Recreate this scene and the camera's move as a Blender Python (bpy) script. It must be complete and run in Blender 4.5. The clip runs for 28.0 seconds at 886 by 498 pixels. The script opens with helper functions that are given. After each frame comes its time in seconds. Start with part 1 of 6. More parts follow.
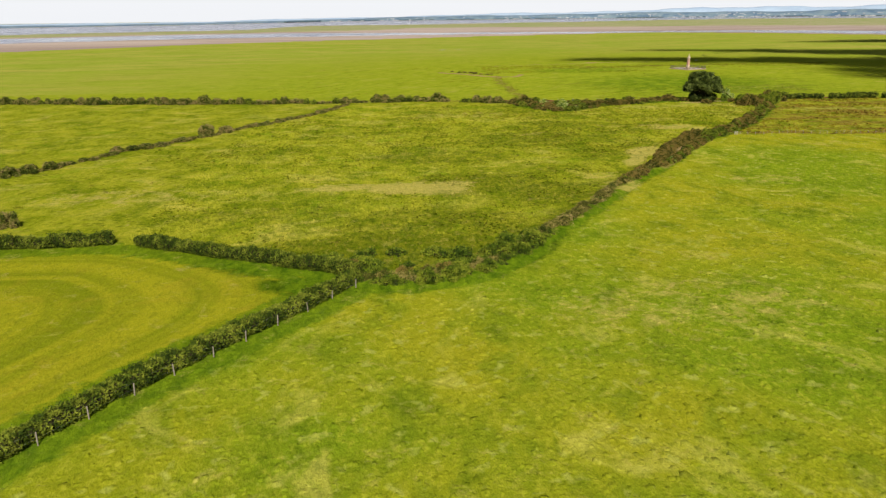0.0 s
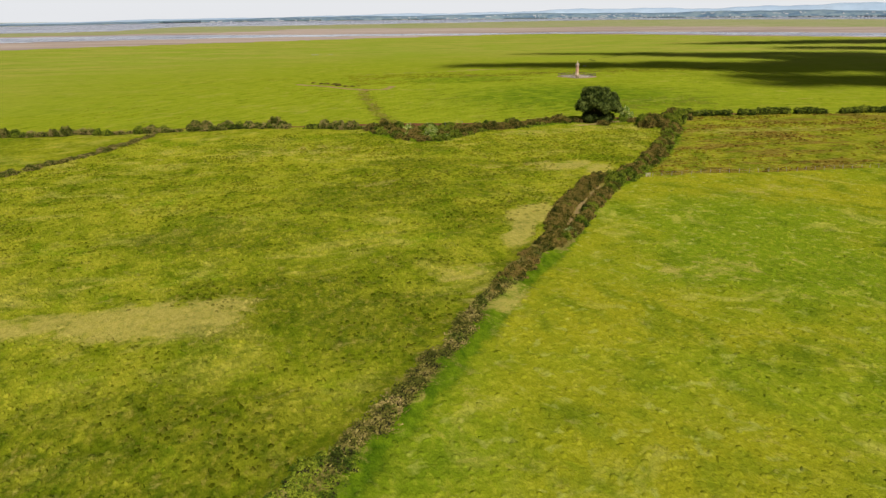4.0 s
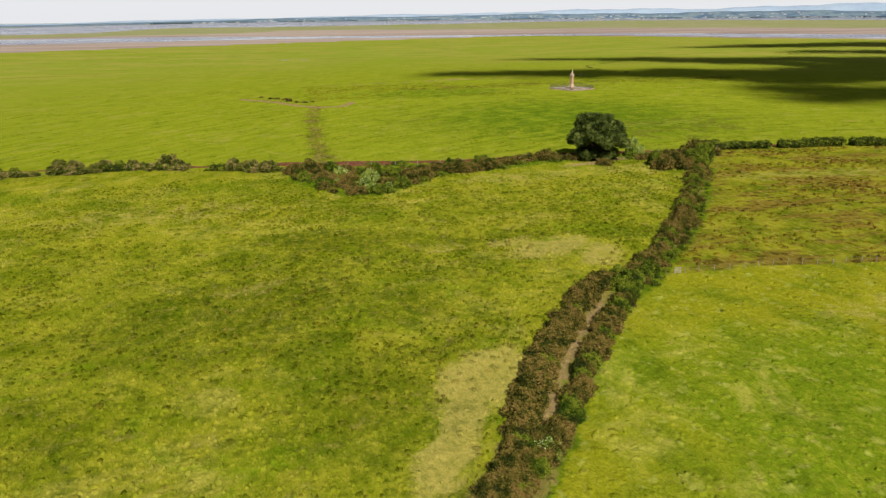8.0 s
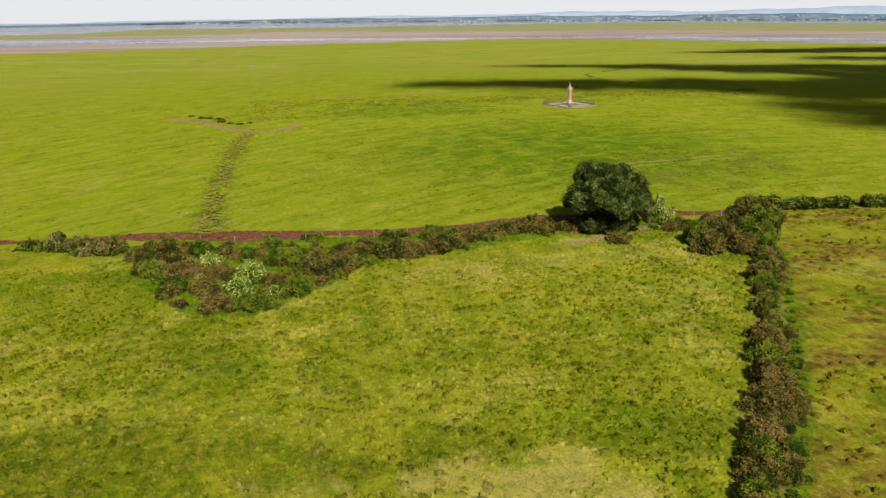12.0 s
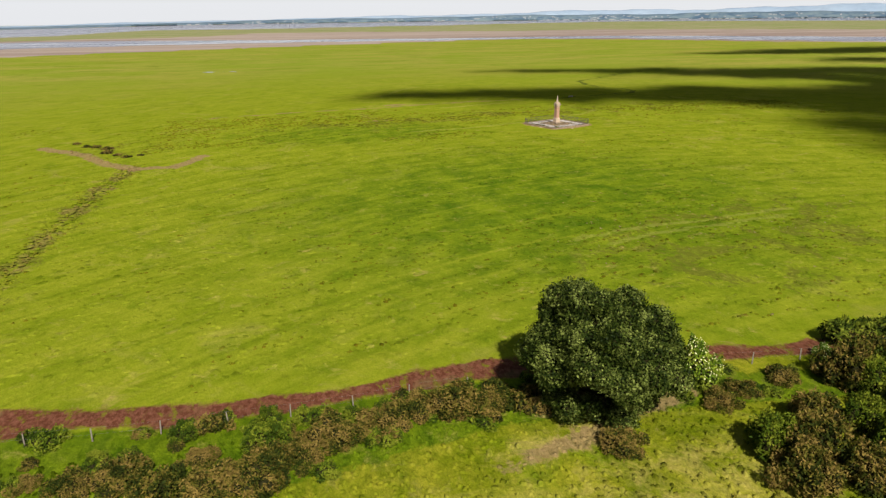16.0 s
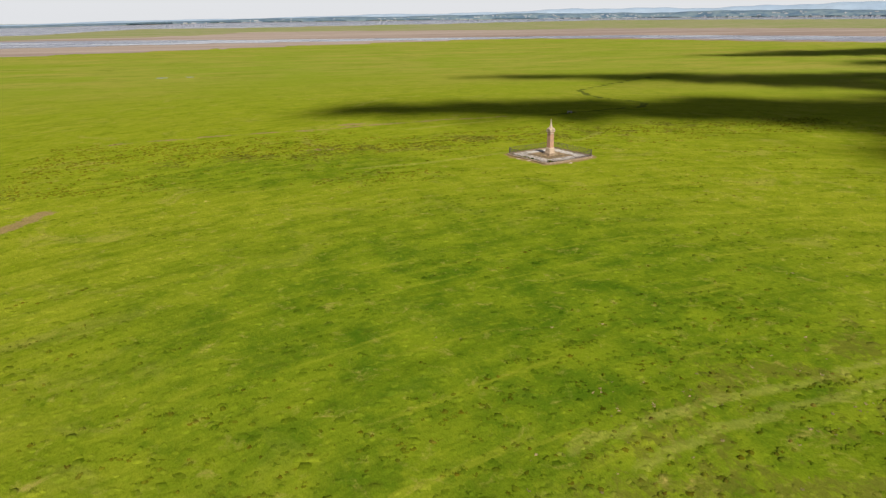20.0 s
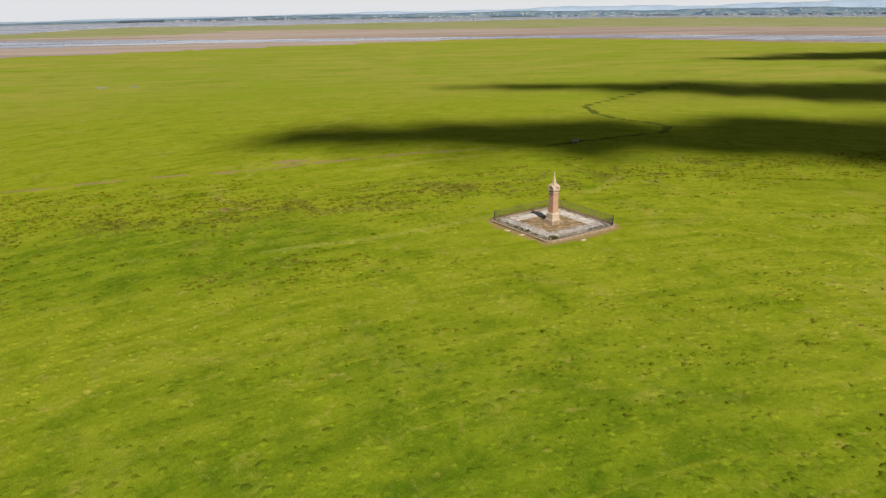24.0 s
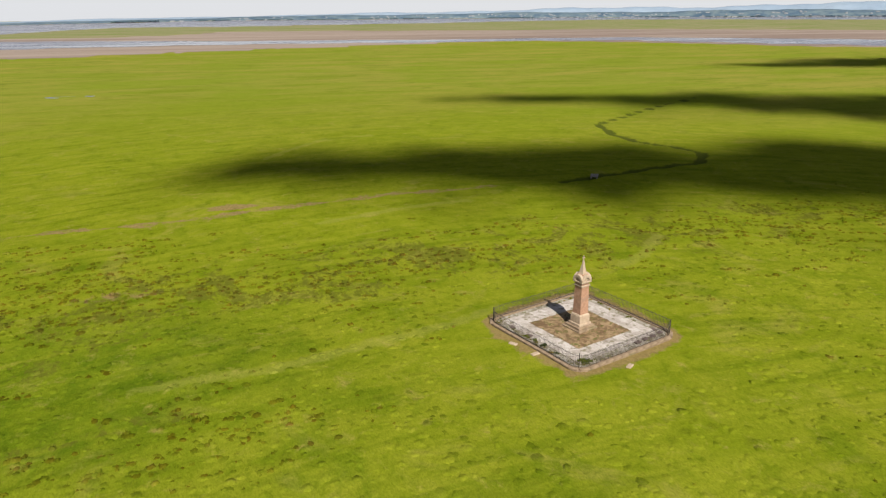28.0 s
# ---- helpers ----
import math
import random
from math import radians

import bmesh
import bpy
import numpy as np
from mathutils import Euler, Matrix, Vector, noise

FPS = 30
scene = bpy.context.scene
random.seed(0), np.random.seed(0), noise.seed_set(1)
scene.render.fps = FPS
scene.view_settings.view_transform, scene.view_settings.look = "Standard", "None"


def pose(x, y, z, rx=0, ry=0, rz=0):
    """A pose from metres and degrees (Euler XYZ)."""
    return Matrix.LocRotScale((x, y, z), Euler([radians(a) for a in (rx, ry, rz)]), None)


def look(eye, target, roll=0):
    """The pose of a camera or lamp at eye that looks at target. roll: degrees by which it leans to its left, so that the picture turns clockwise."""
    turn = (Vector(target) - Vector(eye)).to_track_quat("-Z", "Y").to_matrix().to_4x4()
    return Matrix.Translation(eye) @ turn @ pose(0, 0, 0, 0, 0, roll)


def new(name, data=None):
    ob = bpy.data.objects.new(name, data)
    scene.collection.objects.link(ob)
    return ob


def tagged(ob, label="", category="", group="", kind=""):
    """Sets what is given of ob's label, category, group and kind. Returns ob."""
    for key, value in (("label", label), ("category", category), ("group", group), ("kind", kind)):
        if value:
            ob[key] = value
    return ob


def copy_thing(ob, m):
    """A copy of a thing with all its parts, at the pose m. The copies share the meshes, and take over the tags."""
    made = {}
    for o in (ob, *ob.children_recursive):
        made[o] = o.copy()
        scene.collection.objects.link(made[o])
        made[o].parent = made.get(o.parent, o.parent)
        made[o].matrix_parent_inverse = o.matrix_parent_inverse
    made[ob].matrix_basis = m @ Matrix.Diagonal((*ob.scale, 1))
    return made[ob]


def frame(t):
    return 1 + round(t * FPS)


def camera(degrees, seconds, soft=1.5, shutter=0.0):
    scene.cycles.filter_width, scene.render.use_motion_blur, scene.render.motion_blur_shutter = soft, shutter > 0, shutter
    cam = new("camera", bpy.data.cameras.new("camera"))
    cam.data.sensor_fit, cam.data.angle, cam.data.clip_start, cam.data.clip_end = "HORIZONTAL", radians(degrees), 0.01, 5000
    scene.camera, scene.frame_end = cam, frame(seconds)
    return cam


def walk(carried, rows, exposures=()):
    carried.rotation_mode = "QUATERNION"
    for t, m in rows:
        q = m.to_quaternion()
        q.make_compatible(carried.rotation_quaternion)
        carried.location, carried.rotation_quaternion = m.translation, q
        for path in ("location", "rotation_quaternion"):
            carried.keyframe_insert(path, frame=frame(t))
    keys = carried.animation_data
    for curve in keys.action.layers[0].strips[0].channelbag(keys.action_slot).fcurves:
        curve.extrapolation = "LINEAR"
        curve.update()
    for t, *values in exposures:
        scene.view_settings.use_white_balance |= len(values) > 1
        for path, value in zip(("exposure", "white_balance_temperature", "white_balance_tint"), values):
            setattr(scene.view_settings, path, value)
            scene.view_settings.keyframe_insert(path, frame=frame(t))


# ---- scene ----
cam = camera(65.5, 28.0, 1.35)
PATH = [
    (0, (-1.947, -5.543, 24.899), (-1.772, -3.658, 24.257), -0.6),
    (0.5, (0.201, 0.23, 24.946), (0.381, 2.115, 24.303), -0.6),
    (1, (2.216, 5.895, 24.996), (2.404, 7.78, 24.354), -0.5),
    (1.5, (4.061, 11.467, 24.893), (4.425, 13.326, 24.252), -0.6),
    (2, (6.107, 16.643, 25.083), (6.545, 18.486, 24.441), -0.4),
    (2.5, (8.193, 21.441, 25.204), (8.635, 23.284, 24.565), -0.4),
    (3, (10.421, 26.286, 25.452), (10.867, 28.127, 24.81), -0.2),
    (3.5, (12.773, 31.521, 25.394), (13.226, 33.36, 24.751), -0.3),
    (5.5, (22.575, 51.47, 25.795), (23.036, 53.306, 25.15), -0.6),
    (6, (24.827, 56.538, 25.836), (25.289, 58.375, 25.192), -0.5),
    (6.5, (27.044, 61.611, 25.862), (27.509, 63.448, 25.22), -0.5),
    (7, (29.43, 66.616, 25.816), (29.896, 68.452, 25.174), -0.4),
    (7.5, (31.869, 71.541, 25.836), (32.333, 73.378, 25.195), -0.5),
    (8, (34.315, 76.576, 25.908), (34.781, 78.412, 25.266), -0.5),
    (8.5, (36.627, 81.417, 25.909), (37.097, 83.252, 25.267), -0.3),
    (9, (38.998, 86.313, 25.911), (39.468, 88.148, 25.269), -0.4),
    (9.5, (41.22, 91.269, 25.998), (41.693, 93.103, 25.358), -0.3),
    (10, (43.644, 96.207, 25.985), (44.113, 98.043, 25.344), -0.4),
    (10.5, (45.788, 101.26, 25.984), (46.257, 103.097, 25.346), -0.4),
    (11, (47.863, 106.402, 25.988), (48.337, 108.237, 25.349), -0.4),
    (11.5, (50.3, 111.754, 25.926), (50.773, 113.59, 25.287), -0.4),
    (12, (52.691, 117.164, 25.898), (53.165, 118.999, 25.26), -0.3),
    (12.5, (55.092, 122.477, 25.927), (55.569, 124.311, 25.289), -0.4),
    (14.5, (64.986, 141.983, 25.605), (65.468, 143.816, 24.967), -0.6),
    (15, (67.807, 146.719, 25.602), (68.287, 148.552, 24.964), -0.5),
    (15.5, (70.467, 151.259, 25.614), (70.946, 153.093, 24.975), -0.6),
    (16, (73.002, 155.673, 25.776), (73.48, 157.507, 25.137), -0.6),
    (16.5, (75.423, 160.072, 25.839), (75.9, 161.905, 25.198), -0.6),
    (17, (77.695, 164.577, 25.777), (78.171, 166.41, 25.136), -0.5),
    (17.5, (79.984, 169.201, 25.744), (80.459, 171.035, 25.103), -0.6),
    (18, (82.282, 173.912, 25.829), (82.755, 175.746, 25.186), -0.6),
    (18.5, (84.574, 178.9, 25.866), (85.047, 180.734, 25.223), -0.6),
    (19, (86.77, 183.894, 25.819), (87.245, 185.727, 25.176), -0.7),
    (19.5, (89.227, 189.321, 25.719), (89.702, 191.154, 25.075), -0.6),
    (20, (91.777, 194.897, 25.742), (92.252, 196.731, 25.099), -0.6),
    (20.5, (94.354, 200.388, 25.861), (94.826, 202.221, 25.214), -0.7),
    (21, (96.709, 205.995, 25.872), (97.182, 207.826, 25.224), -0.7),
    (21.5, (98.989, 211.419, 25.878), (99.466, 213.25, 25.23), -0.7),
    (23.5, (106.601, 230.937, 26.624), (107.081, 232.768, 25.976), -0.6),
    (24, (108.229, 235.389, 26.683), (108.71, 237.218, 26.034), -0.6),
    (24.5, (109.744, 239.676, 26.701), (110.226, 241.506, 26.052), -0.6),
    (25, (111.153, 243.685, 26.689), (111.636, 245.515, 26.042), -0.5),
    (25.5, (112.456, 247.646, 26.709), (112.94, 249.475, 26.062), -0.6),
    (26, (113.681, 251.446, 26.761), (114.166, 253.275, 26.114), -0.5),
    (26.5, (114.844, 255.008, 26.799), (115.331, 256.837, 26.152), -0.5),
    (27, (115.966, 258.476, 26.879), (116.454, 260.305, 26.232), -0.4),
    (27.5, (116.982, 261.724, 27.007), (117.471, 263.552, 26.36), -0.3),
    (28, (118.181, 264.944, 27.043), (118.669, 266.773, 26.396), -0.4),
]
EXPOSURES = [(0.0, 0.95), (0.5, 0.86), (1.0, 0.77), (2.0, 0.77), (3.5, 0.78), (16.0, 0.80), (20.0, 0.72), (24.0, 0.70), (28.0, 0.70)]
walk(cam, [(t, look(eye, target, roll)) for t, eye, target, roll in PATH], EXPOSURES)

# ---- sky and sun ----
SUN_TO = Vector((0.06, -1.0, 0.98)).normalized()
world = bpy.data.worlds.new("sky")
scene.world = world
world.use_nodes = True
wn = world.node_tree
sky = wn.nodes.new("ShaderNodeTexSky")
sky.sky_type = "NISHITA"
sky.sun_disc = False
sky.sun_elevation = math.asin(SUN_TO.z)
sky.sun_rotation = math.atan2(SUN_TO.x, SUN_TO.y)
sky.air_density, sky.dust_density, sky.ozone_density = 1.0, 2.0, 1.0
haze_bg, sky_bg = wn.nodes.new("ShaderNodeBackground"), wn.nodes["Background"]
wn.links.new(sky.outputs[0], sky_bg.inputs[0])
sky_bg.inputs[1].default_value = 0.036
haze_bg.inputs[0].default_value, haze_bg.inputs[1].default_value = (0.95, 0.965, 1.0, 1), 0.52
way = wn.nodes.new("ShaderNodeTexCoord").outputs["Generated"]
split, low, puffs = wn.nodes.new("ShaderNodeSeparateXYZ"), wn.nodes.new("ShaderNodeMapRange"), wn.nodes.new("ShaderNodeTexNoise")
wn.links.new(way, split.inputs[0])
wn.links.new(split.outputs[2], low.inputs["Value"])
low.inputs["From Min"].default_value, low.inputs["From Max"].default_value = 0.02, 0.14
low.inputs["To Min"].default_value, low.inputs["To Max"].default_value = 0.92, 0.0
wn.links.new(way, puffs.inputs["Vector"])
puffs.inputs["Scale"].default_value, puffs.inputs["Detail"].default_value = 4.0, 5.0
cover = wn.nodes.new("ShaderNodeMapRange")
wn.links.new(puffs.outputs["Fac"], cover.inputs["Value"])
cover.inputs["From Min"].default_value, cover.inputs["From Max"].default_value = 0.5, 0.68
cover.inputs["To Max"].default_value = 0.2
most, blend = wn.nodes.new("ShaderNodeMath"), wn.nodes.new("ShaderNodeMixShader")
most.operation = "MAXIMUM"
wn.links.new(low.outputs["Result"], most.inputs[0])
wn.links.new(cover.outputs["Result"], most.inputs[1])
wn.links.new(most.outputs[0], blend.inputs[0])
wn.links.new(sky_bg.outputs[0], blend.inputs[1])
wn.links.new(haze_bg.outputs[0], blend.inputs[2])
wn.links.new(blend.outputs[0], wn.nodes["World Output"].inputs[0])
sun = new("sun", bpy.data.lights.new("sun", "SUN"))
sun.data.energy, sun.data.angle, sun.data.color = 4.9, radians(0.53), (1.0, 0.95, 0.86)
sun.matrix_world = look(SUN_TO * 900, (0, 0, 0))


# ---- plan helpers ----
def smooth(a, b, v):
    t = np.clip((v - a) / (b - a), 0, 1)
    return t * t * (3 - 2 * t)


def dist_line(X, Y, pts):
    """Distance of every (X, Y) from a polyline."""
    best = np.full(np.shape(X), 1e9)
    for (ax, ay), (bx, by) in zip(pts[:-1], pts[1:]):
        dx, dy = bx - ax, by - ay
        t = np.clip(((X - ax) * dx + (Y - ay) * dy) / (dx * dx + dy * dy + 1e-9), 0, 1)
        best = np.minimum(best, np.hypot(X - ax - t * dx, Y - ay - t * dy))
    return best


def inside(X, Y, poly):
    odd = np.zeros(np.shape(X), bool)
    for (ax, ay), (bx, by) in zip(poly, poly[1:] + poly[:1]):
        if ay != by:
            odd ^= ((ay > Y) != (by > Y)) & (X < (bx - ax) * (Y - ay) / (by - ay) + ax)
    return odd


def region(X, Y, poly, soft=1.2):
    """1 inside, 0 outside, with a soft border."""
    d = dist_line(X, Y, poly + poly[:1])
    return smooth(-soft, soft, np.where(inside(X, Y, poly), d, -d))


def along(pts, step, jitter=0.0, rng=None):
    """Points every step metres along a polyline, with the direction there."""
    out, carry = [], 0.0
    for (ax, ay), (bx, by) in zip(pts[:-1], pts[1:]):
        n = math.hypot(bx - ax, by - ay)
        while carry < n:
            f = carry / n
            j = (rng.uniform(-jitter, jitter), rng.uniform(-jitter, jitter)) if rng else (0, 0)
            out.append((ax + (bx - ax) * f + j[0], ay + (by - ay) * f + j[1], math.atan2(by - ay, bx - ax)))
            carry += step
        carry -= n
    return out


def ground_z(x, y):
    """The gentle rise and fall of the land."""
    near = np.clip(1.2 - np.hypot(np.asarray(x) - 60, np.asarray(y) - 200) / 500, 0, 1)
    return near * (0.10 * np.sin(x * 0.11 + 1.3) * np.cos(y * 0.083) + 0.06 * np.sin(x * 0.31 + y * 0.23) + 0.03 * np.sin(y * 0.71 - x * 0.37))


def gz(x, y):
    return float(ground_z(np.float64(x), np.float64(y)))


# the plan: field borders, tracks, creeks
HEDGE_OLD = [(-34, 24), (-25.3, 32.0), (-21.3, 37.6), (-18.3, 41.8), (-14.9, 45.9), (-10.9, 50.6), (-8.2, 54.0), (-4.1, 59.3)]
BANK = [(-4.1, 59.3), (1.4, 58.4), (6.5, 60.0), (12.9, 66.2), (17.9, 73.0), (24.3, 81.0), (30.6, 89.4), (39.3, 100.6), (44.6, 106.2)]
GORSE_WIDE = [(45.4, 106.8), (49.2, 111.6), (53.0, 117.6), (58.0, 124.6), (64.0, 131.8)]
GORSE_ROW = [(69.4, 135.4), (75.2, 141.4), (80.8, 147.0), (86.8, 153.7), (94.5, 163.7), (102.3, 174.3), (107.8, 181.2)]
HEDGE_ARC = [(-60, 74.5), (-45.2, 74.0), (-33.0, 74.2), (-29.4, 73.2), (-22.2, 69.4), (-15.6, 66.2), (-10.6, 63.7), (-6.5, 61.6), (-4.1, 59.3)]
HEDGE_FAR = [(-260, 240), (-117, 223), (-81, 217), (-42, 210), (-10, 207), (12, 208), (28, 203.5), (40, 198)]
HEDGE_EAST = [(118, 197.2), (136.7, 193.6), (156, 190), (179, 188.0), (230, 181), (330, 168)]
HEDGE_SPARSE = [(-85, 99), (-64.9, 113.6), (-58.7, 121), (-52.9, 134.5), (-42.7, 145.9), (-36.7, 157.2), (-31.5, 164.9), (-23.2, 175.1), (-16.9, 187.1), (-11, 203)]
FENCE = [(75.8, 136.2), (81.6, 135.9), (88.0, 135.1), (98.9, 133.5), (125, 130.5), (170, 125)]
TRACK = [(-40, 214.5), (0, 212.5), (20, 208.5), (41.5, 205.4), (50.9, 202.8), (65.4, 200.4), (75.6, 199.7), (87.4, 200.8), (97, 199.0), (107.3, 198.2), (116.4, 196.9), (128, 197.2), (150, 195)]
DITCH = [(44.5, 206), (44.5, 213), (44.6, 231), (45.8, 257), (48.2, 283), (49, 290)]
MUD_PATH = [(27.3, 318.5), (37.7, 308), (44, 296), (50, 289.5), (57.0, 289.0), (61.3, 298.5)]
CREEK = [(60, 356), (91, 362.6), (101.7, 362.2), (119, 366), (138.4, 369.8), (154.6, 370.1), (167.9, 370.4), (187.1, 375.5), (199.6, 378.1), (205.2, 385.3), (203.5, 393.8), (199.5, 400.8), (199, 413), (202.6, 425.7), (221.5, 441.9), (260, 470)]
CATTLE_WALK = [(107.8, 315.7), (117.5, 316.2), (125.6, 318.6), (133.8, 320.4), (139, 323)]
WHEEL_A = [(108, 228.2), (111, 229.0), (120, 230.8), (127, 231.2), (137, 232.6), (144, 233.6)]
WHEEL_B = [(111.3, 225.6), (117.6, 227.4), (125.2, 228.8), (137, 230.2), (142, 230.8)]
MONUMENT, MON_TURN = (144.65, 316.5), 19.0

BORDER_E = BANK + GORSE_WIDE + GORSE_ROW + [(113, 190)]
MOWN = HEDGE_OLD[::-1][1:] + [(-34, 24), (-90, -20), (-140, 60), (-60, 74.5)] + HEDGE_ARC[1:-1]
EAST_FIELD = [(-34, 24)] + HEDGE_OLD[1:-1] + BANK + GORSE_WIDE + [(68.5, 135.4)] + FENCE + [(330, 100), (330, -120), (-60, -120)]
ROUGH = [(68.5, 135.4)] + GORSE_ROW[1:] + [(113, 190), (118, 197.2)] + HEDGE_EAST[1:] + [(330, 110)] + FENCE[::-1]
PASTURE = HEDGE_ARC + BANK[1:] + GORSE_WIDE[1:] + GORSE_ROW + [(113, 190), (96, 196), (62, 196), (40, 198), (28, 203.5), (-11, 203)] + HEDGE_SPARSE[::-1]
MARSH_S = HEDGE_FAR + [(62, 198.5), (76, 198.5), (91, 199), (107, 197.5), (118, 197.2)] + HEDGE_EAST[1:]

# far shore lines, as bearing from the monument's south and distance
HUB = (118.0, 265.0)
SHORE = ((-60, 560), (-40, 540), (-16.8, 558), (-9.7, 573), (-1.8, 601), (6.8, 640), (15.1, 704), (18, 742), (29, 723), (37.2, 674), (46.8, 655), (80, 640))
RIVER_N = ((-60, 820), (-16.7, 733), (-1.7, 731), (15.1, 722), (22, 752), (29, 768), (37, 720), (46.8, 690), (80, 690))
RIVER_F = ((-60, 1050), (-16.6, 968), (-1.7, 827), (15.1, 798), (29, 857), (46.7, 837), (80, 830))
MARSH_N = ((-60, 1030), (-16.5, 1065), (-9.5, 1068), (-4, 1150), (-1.6, 1319), (15.1, 1234), (28.9, 1290), (46.6, 1258), (80, 1260))
MARSH_F = ((-60, 1250), (-16.5, 1332), (-9.5, 1868), (-1.6, 1826), (15.1, 2208), (28.9, 3000), (46.5, 2676), (80, 2600))
COAST = ((-70, 2500), (-35, 2500), (-16.4, 2700), (-9.4, 3216), (-1.6, 3860), (15.1, 4150), (28.9, 4250), (46.4, 4150), (80, 4000))


def curve(table, a):
    return np.interp(a, [p[0] for p in table], [p[1] for p in table])


def hub_polar(a, r):
    return HUB[0] + r * math.sin(radians(a)), HUB[1] + r * math.cos(radians(a))


# ---- materials ----
class Nodes:
    """Short calls for building a node material."""

    def __init__(self, name, roughness=0.8, metallic=0.0):
        self.mat = bpy.data.materials.new(name)
        self.mat.use_nodes = True
        self.t = self.mat.node_tree
        self.bsdf = self.t.nodes["Principled BSDF"]
        self.bsdf.inputs["Roughness"].default_value = roughness
        self.bsdf.inputs["Metallic"].default_value = metallic
        self.bsdf.inputs["Specular IOR Level"].default_value = 0.25

    def put(self, socket, v):
        if isinstance(v, bpy.types.NodeSocket):
            self.t.links.new(v, socket)
        elif isinstance(v, tuple) and len(v) == 3 and socket.type == "RGBA":
            socket.default_value = (*v, 1)
        else:
            socket.default_value = v

    def attr(self, name):
        n = self.t.nodes.new("ShaderNodeAttribute")
        n.attribute_name = name
        return n.outputs["Fac"]

    def place(self):
        return self.t.nodes.new("ShaderNodeNewGeometry").outputs["Position"]

    def local(self):
        return self.t.nodes.new("ShaderNodeTexCoord").outputs["Object"]

    def island(self):
        return self.t.nodes.new("ShaderNodeNewGeometry").outputs["Random Per Island"]

    def object_random(self):
        return self.t.nodes.new("ShaderNodeObjectInfo").outputs["Random"]

    def scaled(self, v, s):
        n = self.t.nodes.new("ShaderNodeVectorMath")
        n.operation = "MULTIPLY"
        self.put(n.inputs[0], v)
        n.inputs[1].default_value = s
        return n.outputs[0]

    def vector(self, x, y, z=0.0):
        n = self.t.nodes.new("ShaderNodeCombineXYZ")
        for k, v in enumerate((x, y, z)):
            self.put(n.inputs[k], v)
        return n.outputs[0]

    def axis(self, v, k):
        n = self.t.nodes.new("ShaderNodeSeparateXYZ")
        self.put(n.inputs[0], v)
        return n.outputs[k]

    def noise(self, v, scale, detail=3.0, rough=0.55, distort=0.0):
        n = self.t.nodes.new("ShaderNodeTexNoise")
        self.put(n.inputs["Vector"], v)
        n.inputs["Scale"].default_value, n.inputs["Detail"].default_value = scale, detail
        n.inputs["Roughness"].default_value, n.inputs["Distortion"].default_value = rough, distort
        return n.outputs["Fac"]

    def voronoi(self, v, scale):
        n = self.t.nodes.new("ShaderNodeTexVoronoi")
        self.put(n.inputs["Vector"], v)
        n.inputs["Scale"].default_value = scale
        return n.outputs["Distance"]

    def math(self, op, a, b=0.0):
        n = self.t.nodes.new("ShaderNodeMath")
        n.operation = op
        self.put(n.inputs[0], a)
        self.put(n.inputs[1], b)
        return n.outputs[0]

    def step(self, v, a, b, lo=0.0, hi=1.0):
        n = self.t.nodes.new("ShaderNodeMapRange")
        n.interpolation_type = "SMOOTHSTEP"
        self.put(n.inputs["Value"], v)
        n.inputs["From Min"].default_value, n.inputs["From Max"].default_value = a, b
        n.inputs["To Min"].default_value, n.inputs["To Max"].default_value = lo, hi
        return n.outputs["Result"]

    def mix(self, f, a, b, how="MIX"):
        n = self.t.nodes.new("ShaderNodeMix")
        n.data_type, n.blend_type = "RGBA", how
        self.put(n.inputs[0], f)
        self.put(n.inputs[6], a)
        self.put(n.inputs[7], b)
        return n.outputs[2]

    def ramp(self, f, stops):
        n = self.t.nodes.new("ShaderNodeValToRGB")
        self.put(n.inputs[0], f)
        e = n.color_ramp.elements
        while len(e) < len(stops):
            e.new(0.5)
        for el, (p, c) in zip(e, stops):
            el.position, el.color = p, (*c, 1)
        return n.outputs[0]

    def bump(self, h, strength, distance):
        n = self.t.nodes.new("ShaderNodeBump")
        self.put(n.inputs["Height"], h)
        n.inputs["Strength"].default_value, n.inputs["Distance"].default_value = strength, distance
        self.t.links.new(n.outputs[0], self.bsdf.inputs["Normal"])

    def done(self, colour, **more):
        self.put(self.bsdf.inputs["Base Color"], colour)
        for k, v in more.items():
            self.put(self.bsdf.inputs[k], v)
        return self.mat


